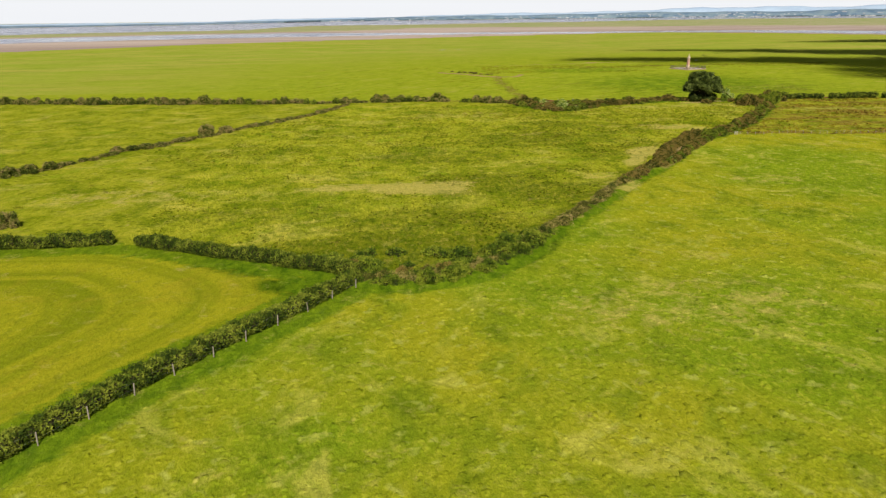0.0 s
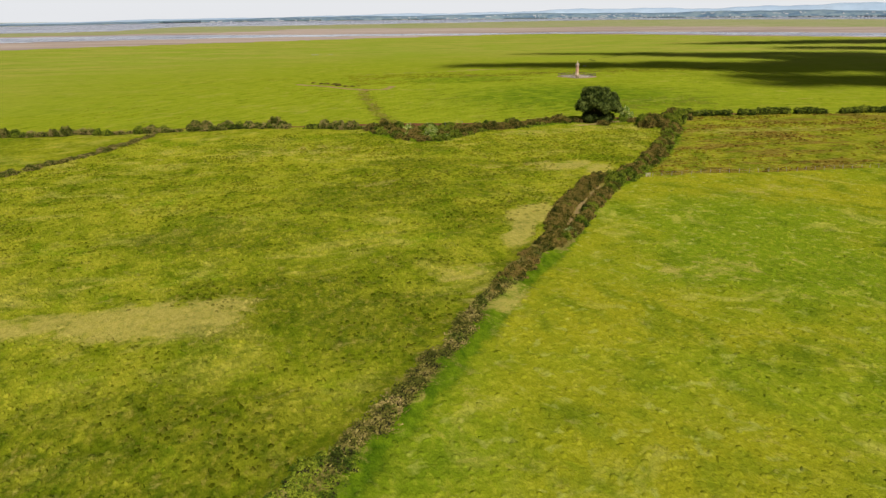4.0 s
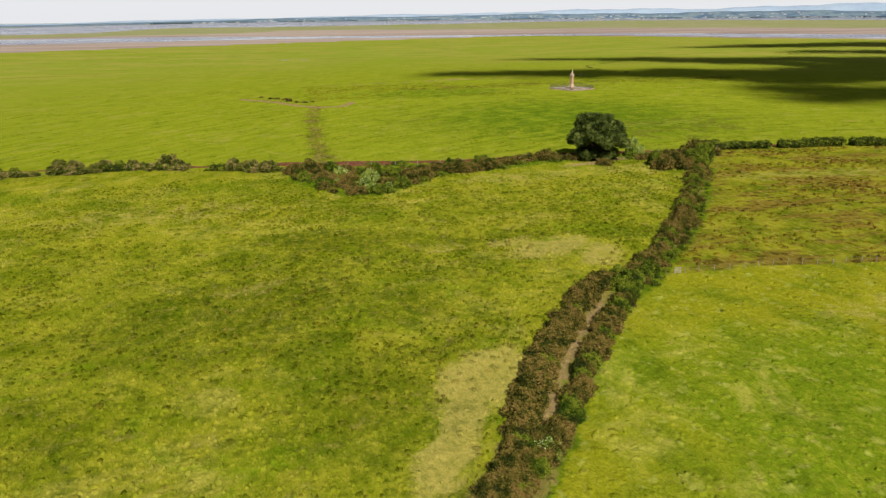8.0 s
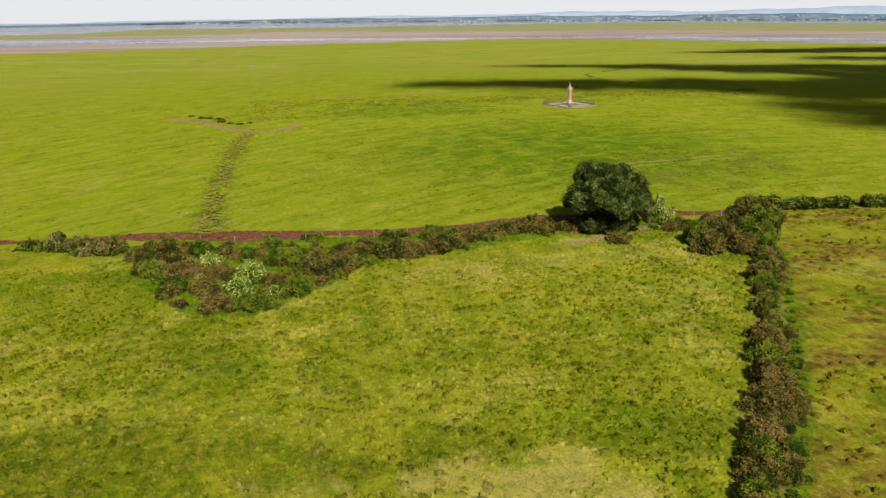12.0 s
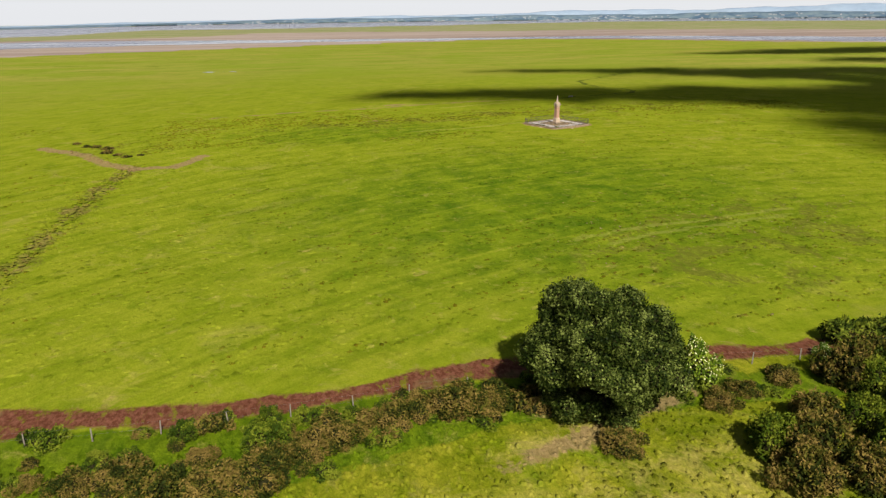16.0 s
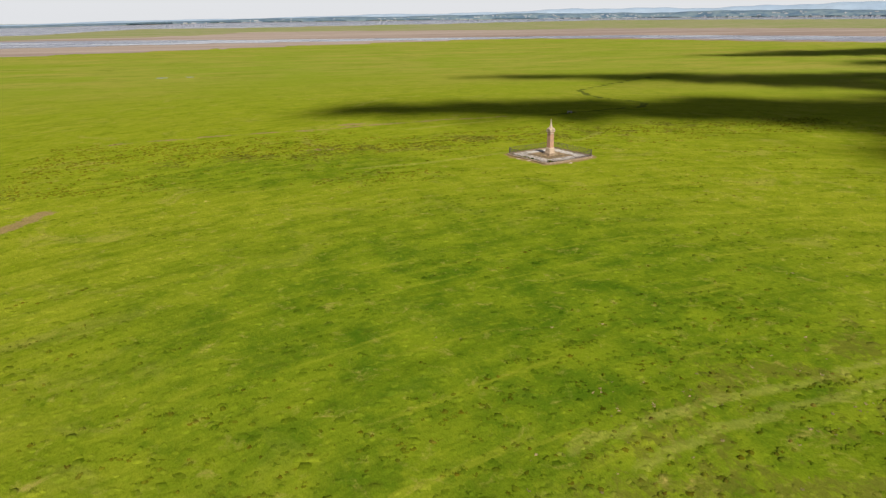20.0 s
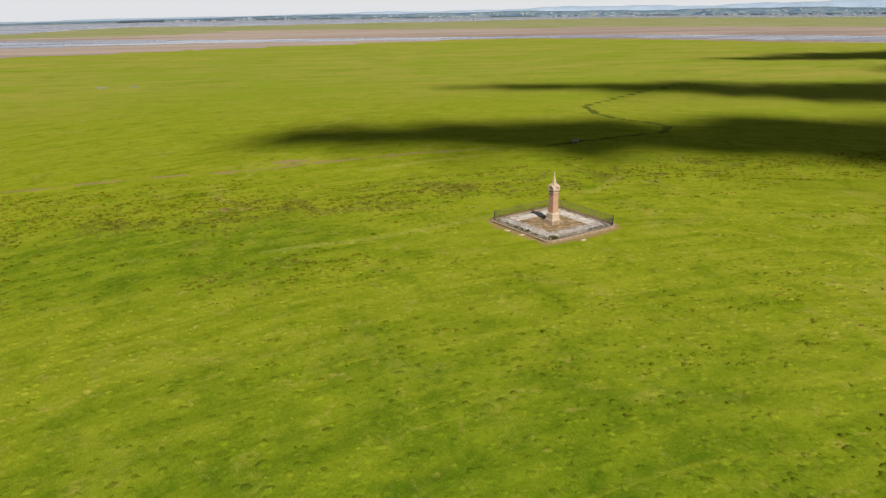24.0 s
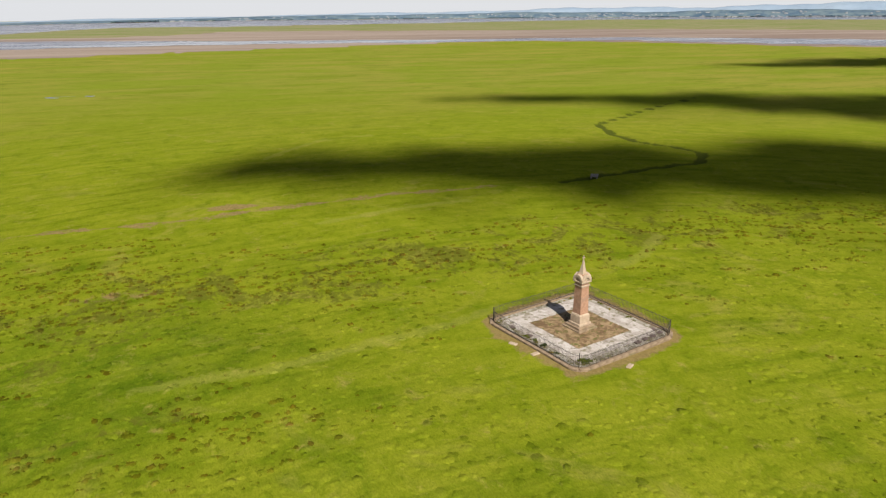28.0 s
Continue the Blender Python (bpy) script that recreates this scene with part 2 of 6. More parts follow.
def ground_material():
    n = Nodes("fields_and_marsh", 0.95)
    n.bsdf.inputs["Specular IOR Level"].default_value = 0.0
    p = n.place()
    # the sward lies along the old drill lines, so its tufts are longer than broad
    drill = n.scaled(p, (1.15, 0.62, 1.0))
    big, mid, small = n.noise(p, 0.035, 3), n.noise(n.scaled(p, (1.1, 0.8, 1.0)), 0.2, 5, 0.62, 0.4), n.noise(drill, 0.9, 5, 0.66, 0.3)
    fine, grain = n.noise(drill, 2.8, 4, 0.68, 0.3), n.noise(drill, 7.0, 3, 0.65)
    lean = n.noise(drill, 1.3, 5, 0.68, 0.3)
    patch = n.noise(p, 0.11, 4, 0.65, 1.2)
    # dark tussocks: rounded clumps, gathered in some places
    warp = n.t.nodes.new("ShaderNodeVectorMath")
    warp.operation = "ADD"
    n.put(warp.inputs[0], p)
    n.put(warp.inputs[1], n.vector(n.math("MULTIPLY", fine, 0.7), n.math("MULTIPLY", small, 0.7), 0.0))
    knot = n.step(n.voronoi(n.scaled(warp.outputs[0], (0.9, 1.1, 0.0)), 0.80), 0.46, 0.22)
    gather = n.math("MULTIPLY", n.step(n.noise(p, 0.075, 4, 0.6, 0.6), 0.38, 0.56), n.step(n.axis(p, 1), 190.0, 165.0, 0.25, 1.0))
    tussock = n.math("MULTIPLY", knot, gather)
    # pasture: tussocky, straw and deep green
    past = n.mix(n.step(mid, 0.34, 0.64), (0.114, 0.136, 0.005), (0.192, 0.190, 0.013))
    swath = n.noise(n.scaled(p, (1.0, 0.75, 1.0)), 0.085, 5, 0.66, 0.7)
    past = n.mix(n.step(swath, 0.50, 0.66, 0.0, 0.75), past, (0.062, 0.094, 0.003))
    past = n.mix(n.step(patch, 0.55, 0.70, 0.0, 0.7), past, (0.098, 0.150, 0.004))
    past = n.mix(n.step(lean, 0.46, 0.68, 0.0, 0.45), past, (0.232, 0.214, 0.020))
    deep = n.math("ADD", n.math("MULTIPLY", small, 0.5), n.math("MULTIPLY", big, 0.6))
    past = n.mix(n.step(deep, 0.56, 0.42, 0.0, 0.55), past, (0.082, 0.108, 0.004))
    past = n.mix(n.math("MULTIPLY", n.step(n.noise(n.scaled(p, (1.0, 1.4, 1.0)), 0.09, 5, 0.68, 1.0), 0.50, 0.70), 0.55), past, (0.305, 0.262, 0.050))
    past = n.mix(n.math("MULTIPLY", tussock, 0.5), past, n.mix(fine, (0.030, 0.048, 0.003), (0.085, 0.105, 0.006)))
    # the smooth hay field to the east
    east = n.mix(n.step(big, 0.38, 0.62), (0.105, 0.146, 0.006), (0.175, 0.172, 0.008))
    east = n.mix(n.step(lean, 0.46, 0.66, 0.0, 0.45), east, (0.245, 0.240, 0.020))
    east = n.mix(n.step(mid, 0.54, 0.34, 0.0, 0.6), east, (0.090, 0.126, 0.006))
    east = n.mix(n.step(small, 0.44, 0.30, 0.0, 0.5), east, (0.076, 0.106, 0.005))
    east = n.mix(n.step(n.noise(p, 0.7, 2, 0.5, 0.3), 0.58, 0.72, 0.0, 0.7), east, (0.225, 0.235, 0.040))
    east = n.mix(n.math("MULTIPLY", n.step(patch, 0.55, 0.72), 0.7), east, (0.275, 0.258, 0.042))
    # the mown field
    mow = n.attr("mow")
    stripes = n.noise(n.vector(n.math("MULTIPLY", mow, 0.42), n.math("MULTIPLY", n.axis(p, 0), 0.015), 0.0), 1.0, 5, 0.68, 0.3)
    mown = n.mix(n.step(stripes, 0.34, 0.66), (0.112, 0.130, 0.0050), (0.184, 0.178, 0.0080))
    mown = n.mix(n.step(patch, 0.5, 0.75, 0.0, 0.6), mown, (0.190, 0.150, 0.0120))
    mown = n.mix(n.step(lean, 0.52, 0.35, 0.0, 0.5), mown, (0.110, 0.118, 0.0070))
    # rough ground with brown rushes
    band = n.noise(n.scaled(p, (0.07, 0.20, 1.0)), 1.0, 6, 0.72, 0.2)
    rough = n.mix(n.step(mid, 0.36, 0.64), (0.100, 0.118, 0.006), (0.182, 0.176, 0.012))
    rough = n.mix(n.step(band, 0.48, 0.56, 0.0, 0.85), rough, (0.128, 0.086, 0.015))
    rough = n.mix(n.step(lean, 0.50, 0.7, 0.0, 0.6), rough, (0.255, 0.222, 0.045))
    rough = n.mix(n.math("MULTIPLY", n.math("MULTIPLY", knot, n.step(band, 0.42, 0.58)), 0.85), rough, (0.060, 0.048, 0.008))
    # the grazed marsh, in long low ridges
    rv = n.vector(n.math("MULTIPLY", n.axis(p, 0), 0.16), n.math("MULTIPLY", n.attr("rig"), 0.30), 0.0)
    rigs = n.noise(rv, 1.0, 6, 0.66, 0.3)
    marsh = n.mix(n.step(rigs, 0.30, 0.70), (0.126, 0.157, 0.007), (0.182, 0.198, 0.014))
    marsh = n.mix(n.step(small, 0.50, 0.30, 0.0, 0.5), marsh, (0.082, 0.118, 0.004))
    marsh = n.mix(n.step(patch, 0.54, 0.72, 0.0, 0.7), marsh, (0.212, 0.198, 0.034))
    marsh = n.mix(n.step(mid, 0.48, 0.30, 0.0, 0.6), marsh, (0.084, 0.124, 0.005))
    marsh = n.mix(n.math("MULTIPLY", n.attr("lush"), 0.9), marsh, n.mix(n.step(n.math("ADD", n.math("MULTIPLY", mid, 0.5), n.math("MULTIPLY", rigs, 0.5)), 0.36, 0.64), (0.041, 0.083, 0.004), (0.115, 0.154, 0.007)))
    marsh = n.mix(n.step(lean, 0.50, 0.72, 0.0, 0.35), marsh, (0.188, 0.208, 0.012))
    # Shading of the ridges is put into the colour: dark hollows, pale crests.
    furrow_shade = n.noise(n.vector(n.math("MULTIPLY", n.axis(p, 0), 0.035), n.math("MULTIPLY", n.attr("rig"), 0.42), 0.0), 1.0, 4, 0.6, 0.2)
    marsh = n.mix(n.step(furrow_shade, 0.46, 0.34, 0.0, 0.40), marsh, (0.070, 0.104, 0.004))
    marsh = n.mix(n.step(furrow_shade, 0.56, 0.70, 0.0, 0.5), marsh, (0.195, 0.208, 0.016))
    lines = n.math("MULTIPLY", knot, n.step(rigs, 0.47, 0.36))
    marsh = n.mix(n.math("MULTIPLY", lines, 0.35), marsh, n.mix(fine, (0.030, 0.052, 0.003), (0.100, 0.095, 0.010)))
    humps = n.math("ADD", n.math("MULTIPLY", small, 0.8), n.math("ADD", n.math("MULTIPLY", fine, 0.5), n.math("MULTIPLY", n.math("MULTIPLY", n.attr("coarse"), n.step(patch, 0.40, 0.60)), -0.34)))
    marsh = n.mix(n.step(humps, 0.48, 0.30, 0.0, 0.85), marsh, n.mix(grain, (0.050, 0.068, 0.006), (0.135, 0.128, 0.018)))
    # Paler, yellower tones with distance; part of this is haze put into the colour.
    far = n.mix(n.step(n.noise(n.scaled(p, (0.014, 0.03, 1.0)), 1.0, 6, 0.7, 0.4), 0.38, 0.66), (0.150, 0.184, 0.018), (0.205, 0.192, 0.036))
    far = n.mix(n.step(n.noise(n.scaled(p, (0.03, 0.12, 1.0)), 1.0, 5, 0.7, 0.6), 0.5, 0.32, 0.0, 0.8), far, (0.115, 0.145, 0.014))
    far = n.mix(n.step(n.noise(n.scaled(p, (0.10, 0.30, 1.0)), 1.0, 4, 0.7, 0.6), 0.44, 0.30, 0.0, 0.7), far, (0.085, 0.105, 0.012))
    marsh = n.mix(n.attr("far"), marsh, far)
    wob = n.math("SUBTRACT", n.noise(p, 0.45, 6, 0.74, 0.5), 0.5)

    def edge(name, lo=0.35, hi=0.65, amount=0.9):
        return n.step(n.math("ADD", n.attr(name), n.math("MULTIPLY", wob, amount)), lo, hi)

    east = n.mix(n.math("MULTIPLY", edge("deep", 0.3, 0.8, 1.2), 0.85), east, n.mix(n.step(small, 0.34, 0.66), (0.016, 0.034, 0.002), (0.060, 0.092, 0.004)))
    lank = n.mix(n.step(small, 0.36, 0.62), (0.034, 0.056, 0.002), (0.088, 0.098, 0.005))
    lank = n.mix(n.step(lean, 0.52, 0.68, 0.0, 0.6), lank, (0.185, 0.145, 0.028))
    past = n.mix(n.math("MULTIPLY", edge("deep", 0.10, 1.10, 3.4), 0.85), past, lank)
    mown = n.mix(n.math("MULTIPLY", edge("deep", 0.3, 0.8, 1.2), 0.9), mown, n.mix(n.step(small, 0.34, 0.66), (0.012, 0.034, 0.002), (0.050, 0.086, 0.003)))
    col = n.mix(edge("east", amount=0.4), past, east)
    col = n.mix(edge("rough", amount=0.5), col, rough)
    col = n.mix(edge("mown", amount=0.3), col, mown)
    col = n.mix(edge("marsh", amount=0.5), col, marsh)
    col = n.mix(n.math("MULTIPLY", edge("verge", amount=1.4), 0.85), col, n.mix(n.step(small, 0.3, 0.7), (0.034, 0.070, 0.003), (0.092, 0.138, 0.005)))
    col = n.mix(n.math("MULTIPLY", edge("bare", 0.15, 1.05, 3.6), 0.85), col, n.mix(lean, (0.215, 0.190, 0.030), (0.310, 0.255, 0.070)))
    col = n.mix(n.math("MULTIPLY", edge("dry", 0.35, 0.75, 1.8), 0.8), col, n.mix(small, (0.080, 0.070, 0.012), (0.22, 0.165, 0.055)))
    soil = n.mix(n.step(fine, 0.35, 0.7), (0.082, 0.028, 0.016), (0.150, 0.062, 0.038))
    soil = n.mix(n.step(small, 0.53, 0.66), soil, (0.115, 0.105, 0.012))
    soil = n.mix(n.step(mid, 0.55, 0.68, 0.0, 0.7), soil, (0.135, 0.100, 0.040))
    col = n.mix(edge("soil", 0.30, 0.64, 1.2), col, soil)
    col = n.mix(n.math("MULTIPLY", edge("mud", 0.35, 0.8, 2.2), 0.85), col, n.mix(fine, (0.13, 0.080, 0.030), (0.28, 0.20, 0.10)))
    col = n.mix(n.math("MULTIPLY", edge("worn", 0.3, 0.9, 1.6), 0.38), col, n.mix(fine, (0.190, 0.200, 0.026), (0.255, 0.240, 0.060)))
    col = n.mix(n.math("MULTIPLY", edge("creek", 0.35, 0.75, 1.2), 0.8), col, (0.045, 0.055, 0.0120))
    sandn = n.noise(n.scaled(p, (0.0022, 0.016, 1.0)), 1.0, 5, 0.6, 0.5)
    sand = n.mix(n.step(sandn, 0.36, 0.64), (0.190, 0.145, 0.128), (0.275, 0.222, 0.192))
    strand = n.noise(n.scaled(p, (0.006, 0.03, 1.0)), 1.0, 6, 0.7, 0.4)
    # Far strand and coast land: greens greyed, with the haze put into the colour.
    col = n.mix(n.attr("far_green"), col, n.mix(n.step(strand, 0.36, 0.64), (0.135, 0.170, 0.050), (0.225, 0.195, 0.125)))
    col = n.mix(n.step(n.math("ADD", n.attr("sand"), n.math("MULTIPLY", wob, 0.3)), 0.4, 0.6), col, sand)
    col = n.mix(n.step(grain, 0.35, 0.75, 0.0, 0.5), col, n.mix(1.0, col, (0.56, 0.58, 0.4), "MULTIPLY"))
    soft = n.math("SUBTRACT", 1.0, n.attr("sand"))
    blot = n.noise(p, 0.55, 4, 0.62, 0.9)
    tone = n.math("ADD", n.math("MULTIPLY", blot, 0.44), n.math("ADD", n.math("MULTIPLY", fine, 0.18), n.math("MULTIPLY", mid, 0.38)))
    calm = n.math("MULTIPLY", n.step(n.noise(p, 0.06, 3, 0.6, 0.8), 0.34, 0.62, 0.35, 1.0), n.math("SUBTRACT", 1.0, n.math("MULTIPLY", n.math("MAXIMUM", n.attr("marsh"), n.attr("mown")), 0.75)))
    shade = n.math("MULTIPLY", n.math("MULTIPLY", n.math("SUBTRACT", 1.0, n.attr("far")), soft), calm)
    deep_ = n.math("MULTIPLY", n.step(tone, 0.50, 0.37), n.math("MULTIPLY", shade, 0.50))
    col = n.mix(deep_, col, n.mix(1.0, col, (0.34, 0.46, 0.35), "MULTIPLY"))
    pale = n.math("MULTIPLY", n.step(tone, 0.51, 0.65), n.math("MULTIPLY", shade, 0.35))
    col = n.mix(pale, col, n.mix(1.0, col, (1.30, 1.25, 1.4), "MULTIPLY"))
    speck = n.noise(n.scaled(p, (1.5, 0.75, 1.0)), 1.5, 5, 0.68, 0.3)
    field = n.math("MULTIPLY", n.math("MULTIPLY", soft, n.math("SUBTRACT", 1.0, n.attr("far"))), n.math("SUBTRACT", 1.0, n.math("MAXIMUM", n.math("MULTIPLY", n.math("MAXIMUM", n.attr("marsh"), n.attr("mown")), 0.75), n.math("MULTIPLY", n.attr("east"), 0.6))))
    col = n.mix(n.math("MULTIPLY", n.step(speck, 0.53, 0.36), n.math("MULTIPLY", field, 0.50)), col, n.mix(1.0, col, (0.50, 0.60, 0.5), "MULTIPLY"))
    col = n.mix(n.math("MULTIPLY", n.step(speck, 0.54, 0.70), n.math("MULTIPLY", field, 0.35)), col, n.mix(1.0, col, (1.4, 1.3, 1.6), "MULTIPLY"))
    # standing tufts of the same grass: dark and rank, or bleached
    col = n.mix(n.math("MULTIPLY", n.attr("rank"), 1.0), col, n.mix(1.0, col, (0.42, 0.48, 0.38), "MULTIPLY"))
    col = n.mix(n.attr("brown"), col, n.mix(1.0, col, (0.80, 0.50, 0.62), "MULTIPLY"))
    col = n.mix(n.math("MULTIPLY", n.attr("bleached"), 0.8), col, n.mix(1.0, col, (1.33, 1.24, 1.6), "MULTIPLY"))
    h = n.math("ADD", n.math("MULTIPLY", small, 0.8), n.math("MULTIPLY", fine, 0.55))
    h = n.math("ADD", h, n.math("MULTIPLY", lean, 0.3))
    n.bump(n.math("MULTIPLY", n.math("ADD", h, n.math("MULTIPLY", grain, 0.25)), n.math("MULTIPLY", soft, n.math("SUBTRACT", 1.0, n.math("MULTIPLY", n.attr("marsh"), 0.45)))), 0.8, 0.38)
    return n.done(col)


def foliage_material(name, stops, gloss=0.55, spread=0.35, shine=0.05):
    n = Nodes(name, gloss)
    n.bsdf.inputs["Specular IOR Level"].default_value = shine
    f = n.math("ADD", n.math("MULTIPLY", n.island(), spread), n.math("MULTIPLY", n.step(n.noise(n.place(), 0.9, 4, 0.65), 0.30, 0.70), 1.0 - spread))
    f = n.math("ADD", f, n.math("MULTIPLY", n.math("SUBTRACT", n.object_random(), 0.5), 0.22))
    return n.done(n.ramp(f, stops))


def mottled(name, a, b, scale=3.0, roughness=0.85, relief=0.01, c=None, vary=0.0):
    n = Nodes(name, roughness)
    p = n.local()
    col = n.mix(n.step(n.noise(p, scale, 5, 0.65), 0.35, 0.65), a, b)
    if c:
        col = n.mix(n.step(n.noise(p, scale * 0.35, 4, 0.6, 0.5), 0.52, 0.66, 0.0, 0.8), col, c)
    if vary:
        p = n.place()
        col = n.mix(n.step(n.noise(p, scale, 5, 0.7, 0.8), 0.38, 0.62), a, b)
        col = n.mix(n.math("MULTIPLY", n.object_random(), vary), col, n.mix(1.0, col, (0.62, 0.58, 0.52), "MULTIPLY"))
        col = n.mix(n.step(n.noise(p, scale * 1.9, 4, 0.6, 0.5), 0.54, 0.64, 0.0, 0.85), col, c)
    h = n.noise(p, scale * 6, 4, 0.7)
    col = n.mix(n.step(h, 0.4, 0.8, 0.0, 0.4), col, n.mix(1.0, col, (0.55, 0.55, 0.55), "MULTIPLY"))
    n.bump(h, 0.7, relief)
    return n.done(col)


GROUND = ground_material()
GORSE = foliage_material("gorse_sprays", ((0.28, (0.016, 0.023, 0.003)), (0.40, (0.052, 0.054, 0.006)), (0.53, (0.094, 0.074, 0.012)), (0.74, (0.150, 0.102, 0.026))), 0.75, 0.40)
GREEN_BUSH = foliage_material("bush_leaves", ((0.3, (0.022, 0.040, 0.003)), (0.5, (0.060, 0.086, 0.005)), (0.74, (0.130, 0.150, 0.012))), 0.7)
HAWTHORN = foliage_material("hawthorn_leaves", ((0.3, (0.018, 0.030, 0.003)), (0.5, (0.048, 0.066, 0.005)), (0.78, (0.115, 0.130, 0.013))), 0.8)
ELDER = foliage_material("elder_leaves", ((0.3, (0.046, 0.084, 0.006)), (0.55, (0.100, 0.150, 0.010)), (0.75, (0.170, 0.205, 0.020))), 0.7)
OAK = foliage_material("oak_leaves", ((0.30, (0.006, 0.012, 0.001)), (0.52, (0.022, 0.034, 0.004)), (0.68, (0.060, 0.076, 0.012)), (0.85, (0.130, 0.155, 0.035))), 0.6, 0.35, 0.05)
SCRUB = foliage_material("dark_scrub_sprays", ((0.28, (0.026, 0.036, 0.004)), (0.48, (0.072, 0.084, 0.010)), (0.62, (0.118, 0.106, 0.022)), (0.76, (0.180, 0.135, 0.048))), 0.7)
HEATH = foliage_material("bank_heath_sprays", ((0.28, (0.040, 0.044, 0.006)), (0.48, (0.085, 0.078, 0.014)), (0.62, (0.118, 0.098, 0.022)), (0.76, (0.165, 0.135, 0.040))), 0.8)
DRY = foliage_material("dry_grass_blades", ((0.3, (0.10, 0.085, 0.03)), (0.5, (0.17, 0.13, 0.055)), (0.75, (0.26, 0.20, 0.10))), 0.8)
RUSH_BROWN = foliage_material("brown_rush_tussocks", ((0.3, (0.048, 0.056, 0.005)), (0.5, (0.090, 0.078, 0.010)), (0.75, (0.17, 0.125, 0.028))), 0.95, 0.45)
BLOSSOM = mottled("elder_blossom", (0.40, 0.41, 0.15), (0.54, 0.52, 0.26), 8.0, 0.8, 0.005)
# Near-black twigs: the shade in the gaps between leaves is put into their colour.
SHADED_TWIGS = mottled("shaded_bush_twigs", (0.010, 0.011, 0.004), (0.028, 0.026, 0.010), 5.0, 1.0, 0.03)
SHADED_TWIGS.node_tree.nodes["Principled BSDF"].inputs["Specular IOR Level"].default_value = 0.0
BARK = mottled("oak_bark", (0.055, 0.042, 0.030), (0.12, 0.095, 0.070), 4.0, 0.9, 0.03)
POST_WOOD = mottled("weathered_post", (0.130, 0.108, 0.080), (0.22, 0.190, 0.15), 5.0, 0.85, 0.006)
GATE_WOOD = mottled("bleached_gate_wood", (0.19, 0.165, 0.130), (0.30, 0.265, 0.21), 5.0, 0.85, 0.006)
WIRE = mottled("galvanised_wire", (0.10, 0.10, 0.09), (0.16, 0.15, 0.14), 9.0, 0.5, 0.001)
SANDSTONE = mottled("red_sandstone", (0.27, 0.150, 0.095), (0.37, 0.220, 0.145), 2.2, 0.85, 0.008, (0.22, 0.15, 0.11))
PALE_STONE = mottled("pale_sandstone", (0.31, 0.235, 0.165), (0.41, 0.32, 0.235), 2.5, 0.85, 0.008, (0.25, 0.21, 0.15))
COPING = mottled("kerb_sandstone", (0.175, 0.125, 0.080), (0.28, 0.205, 0.140), 1.6, 0.9, 0.012, (0.14, 0.125, 0.055))
PAVING = mottled("grey_paving", (0.32, 0.280, 0.250), (0.46, 0.420, 0.390), 0.9, 0.9, 0.01, (0.15, 0.13, 0.075), 0.45)
RUBBLE = mottled("grey_rubble", (0.15, 0.125, 0.085), (0.36, 0.33, 0.29), 1.5, 0.95, 0.03, (0.11, 0.105, 0.03), 0.1)
DARK_SLAB = mottled("dark_slab", (0.085, 0.060, 0.055), (0.15, 0.11, 0.10), 4.0, 0.8, 0.006)
INNER_EARTH = mottled("trodden_earth", (0.115, 0.070, 0.034), (0.26, 0.18, 0.10), 1.3, 0.95, 0.03, (0.075, 0.085, 0.010), 0.1)
IRON = mottled("black_iron", (0.024, 0.019, 0.014), (0.050, 0.038, 0.028), 12.0, 0.5, 0.001)


# ---- mesh helpers ----
def mesh_from(name, V, F, mats, index=None):
    """A mesh from arrays: V (n, 3); F a list of (m, 3) or (m, 4) arrays; index: a material number for each array."""
    me = bpy.data.meshes.new(name)
    V = np.ascontiguousarray(V, np.float32)
    me.vertices.add(len(V))
    me.vertices.foreach_set("co", V.ravel())
    sizes = np.concatenate([np.full(len(f), f.shape[1], np.int32) for f in F])
    loops = np.concatenate([np.asarray(f, np.int32).ravel() for f in F])
    me.loops.add(len(loops))
    me.loops.foreach_set("vertex_index", loops)
    me.polygons.add(len(sizes))
    me.polygons.foreach_set("loop_start", np.concatenate([[0], np.cumsum(sizes)[:-1]]).astype(np.int32))
    if index:
        me.polygons.foreach_set("material_index", np.concatenate([np.full(len(f), k, np.int32) for f, k in zip(F, index)]))
    for m in mats:
        me.materials.append(m)
    me.update(calc_edges=True)
    return me


def part(name, bm, material, parent, label=""):
    """Links a bmesh as one mesh object under a thing or part."""
    me = bpy.data.meshes.new(name)
    bm.to_mesh(me)
    bm.free()
    me.materials.append(material)
    ob = new(name, me)
    ob.parent = parent
    return tagged(ob, label) if label else ob


def part_mesh(name, me, parent, label=""):
    ob = new(name, me)
    ob.parent = parent
    return tagged(ob, label) if label else ob


def block(sx, sy, sz, bevel=0.02, taper=1.0, m=None):
    """A box that stands on z = 0, with worn edges; taper narrows its top."""
    bm = bmesh.new()
    for v in bmesh.ops.create_cube(bm, size=1.0)["verts"]:
        k = taper if v.co.z > 0 else 1.0
        v.co = Vector((v.co.x * sx * k, v.co.y * sy * k, (v.co.z + 0.5) * sz))
    if bevel:
        bmesh.ops.bevel(bm, geom=list(bm.edges), offset=bevel, segments=2, affect="EDGES", profile=0.6)
    if m is not None:
        bmesh.ops.transform(bm, matrix=m, verts=bm.verts)
    return bm


def cylinder(r0, r1, h, seg=8):
    bm = bmesh.new()
    bmesh.ops.create_cone(bm, cap_ends=True, segments=seg, radius1=r0, radius2=r1, depth=h, matrix=Matrix.Translation((0, 0, h / 2)))
    return bm


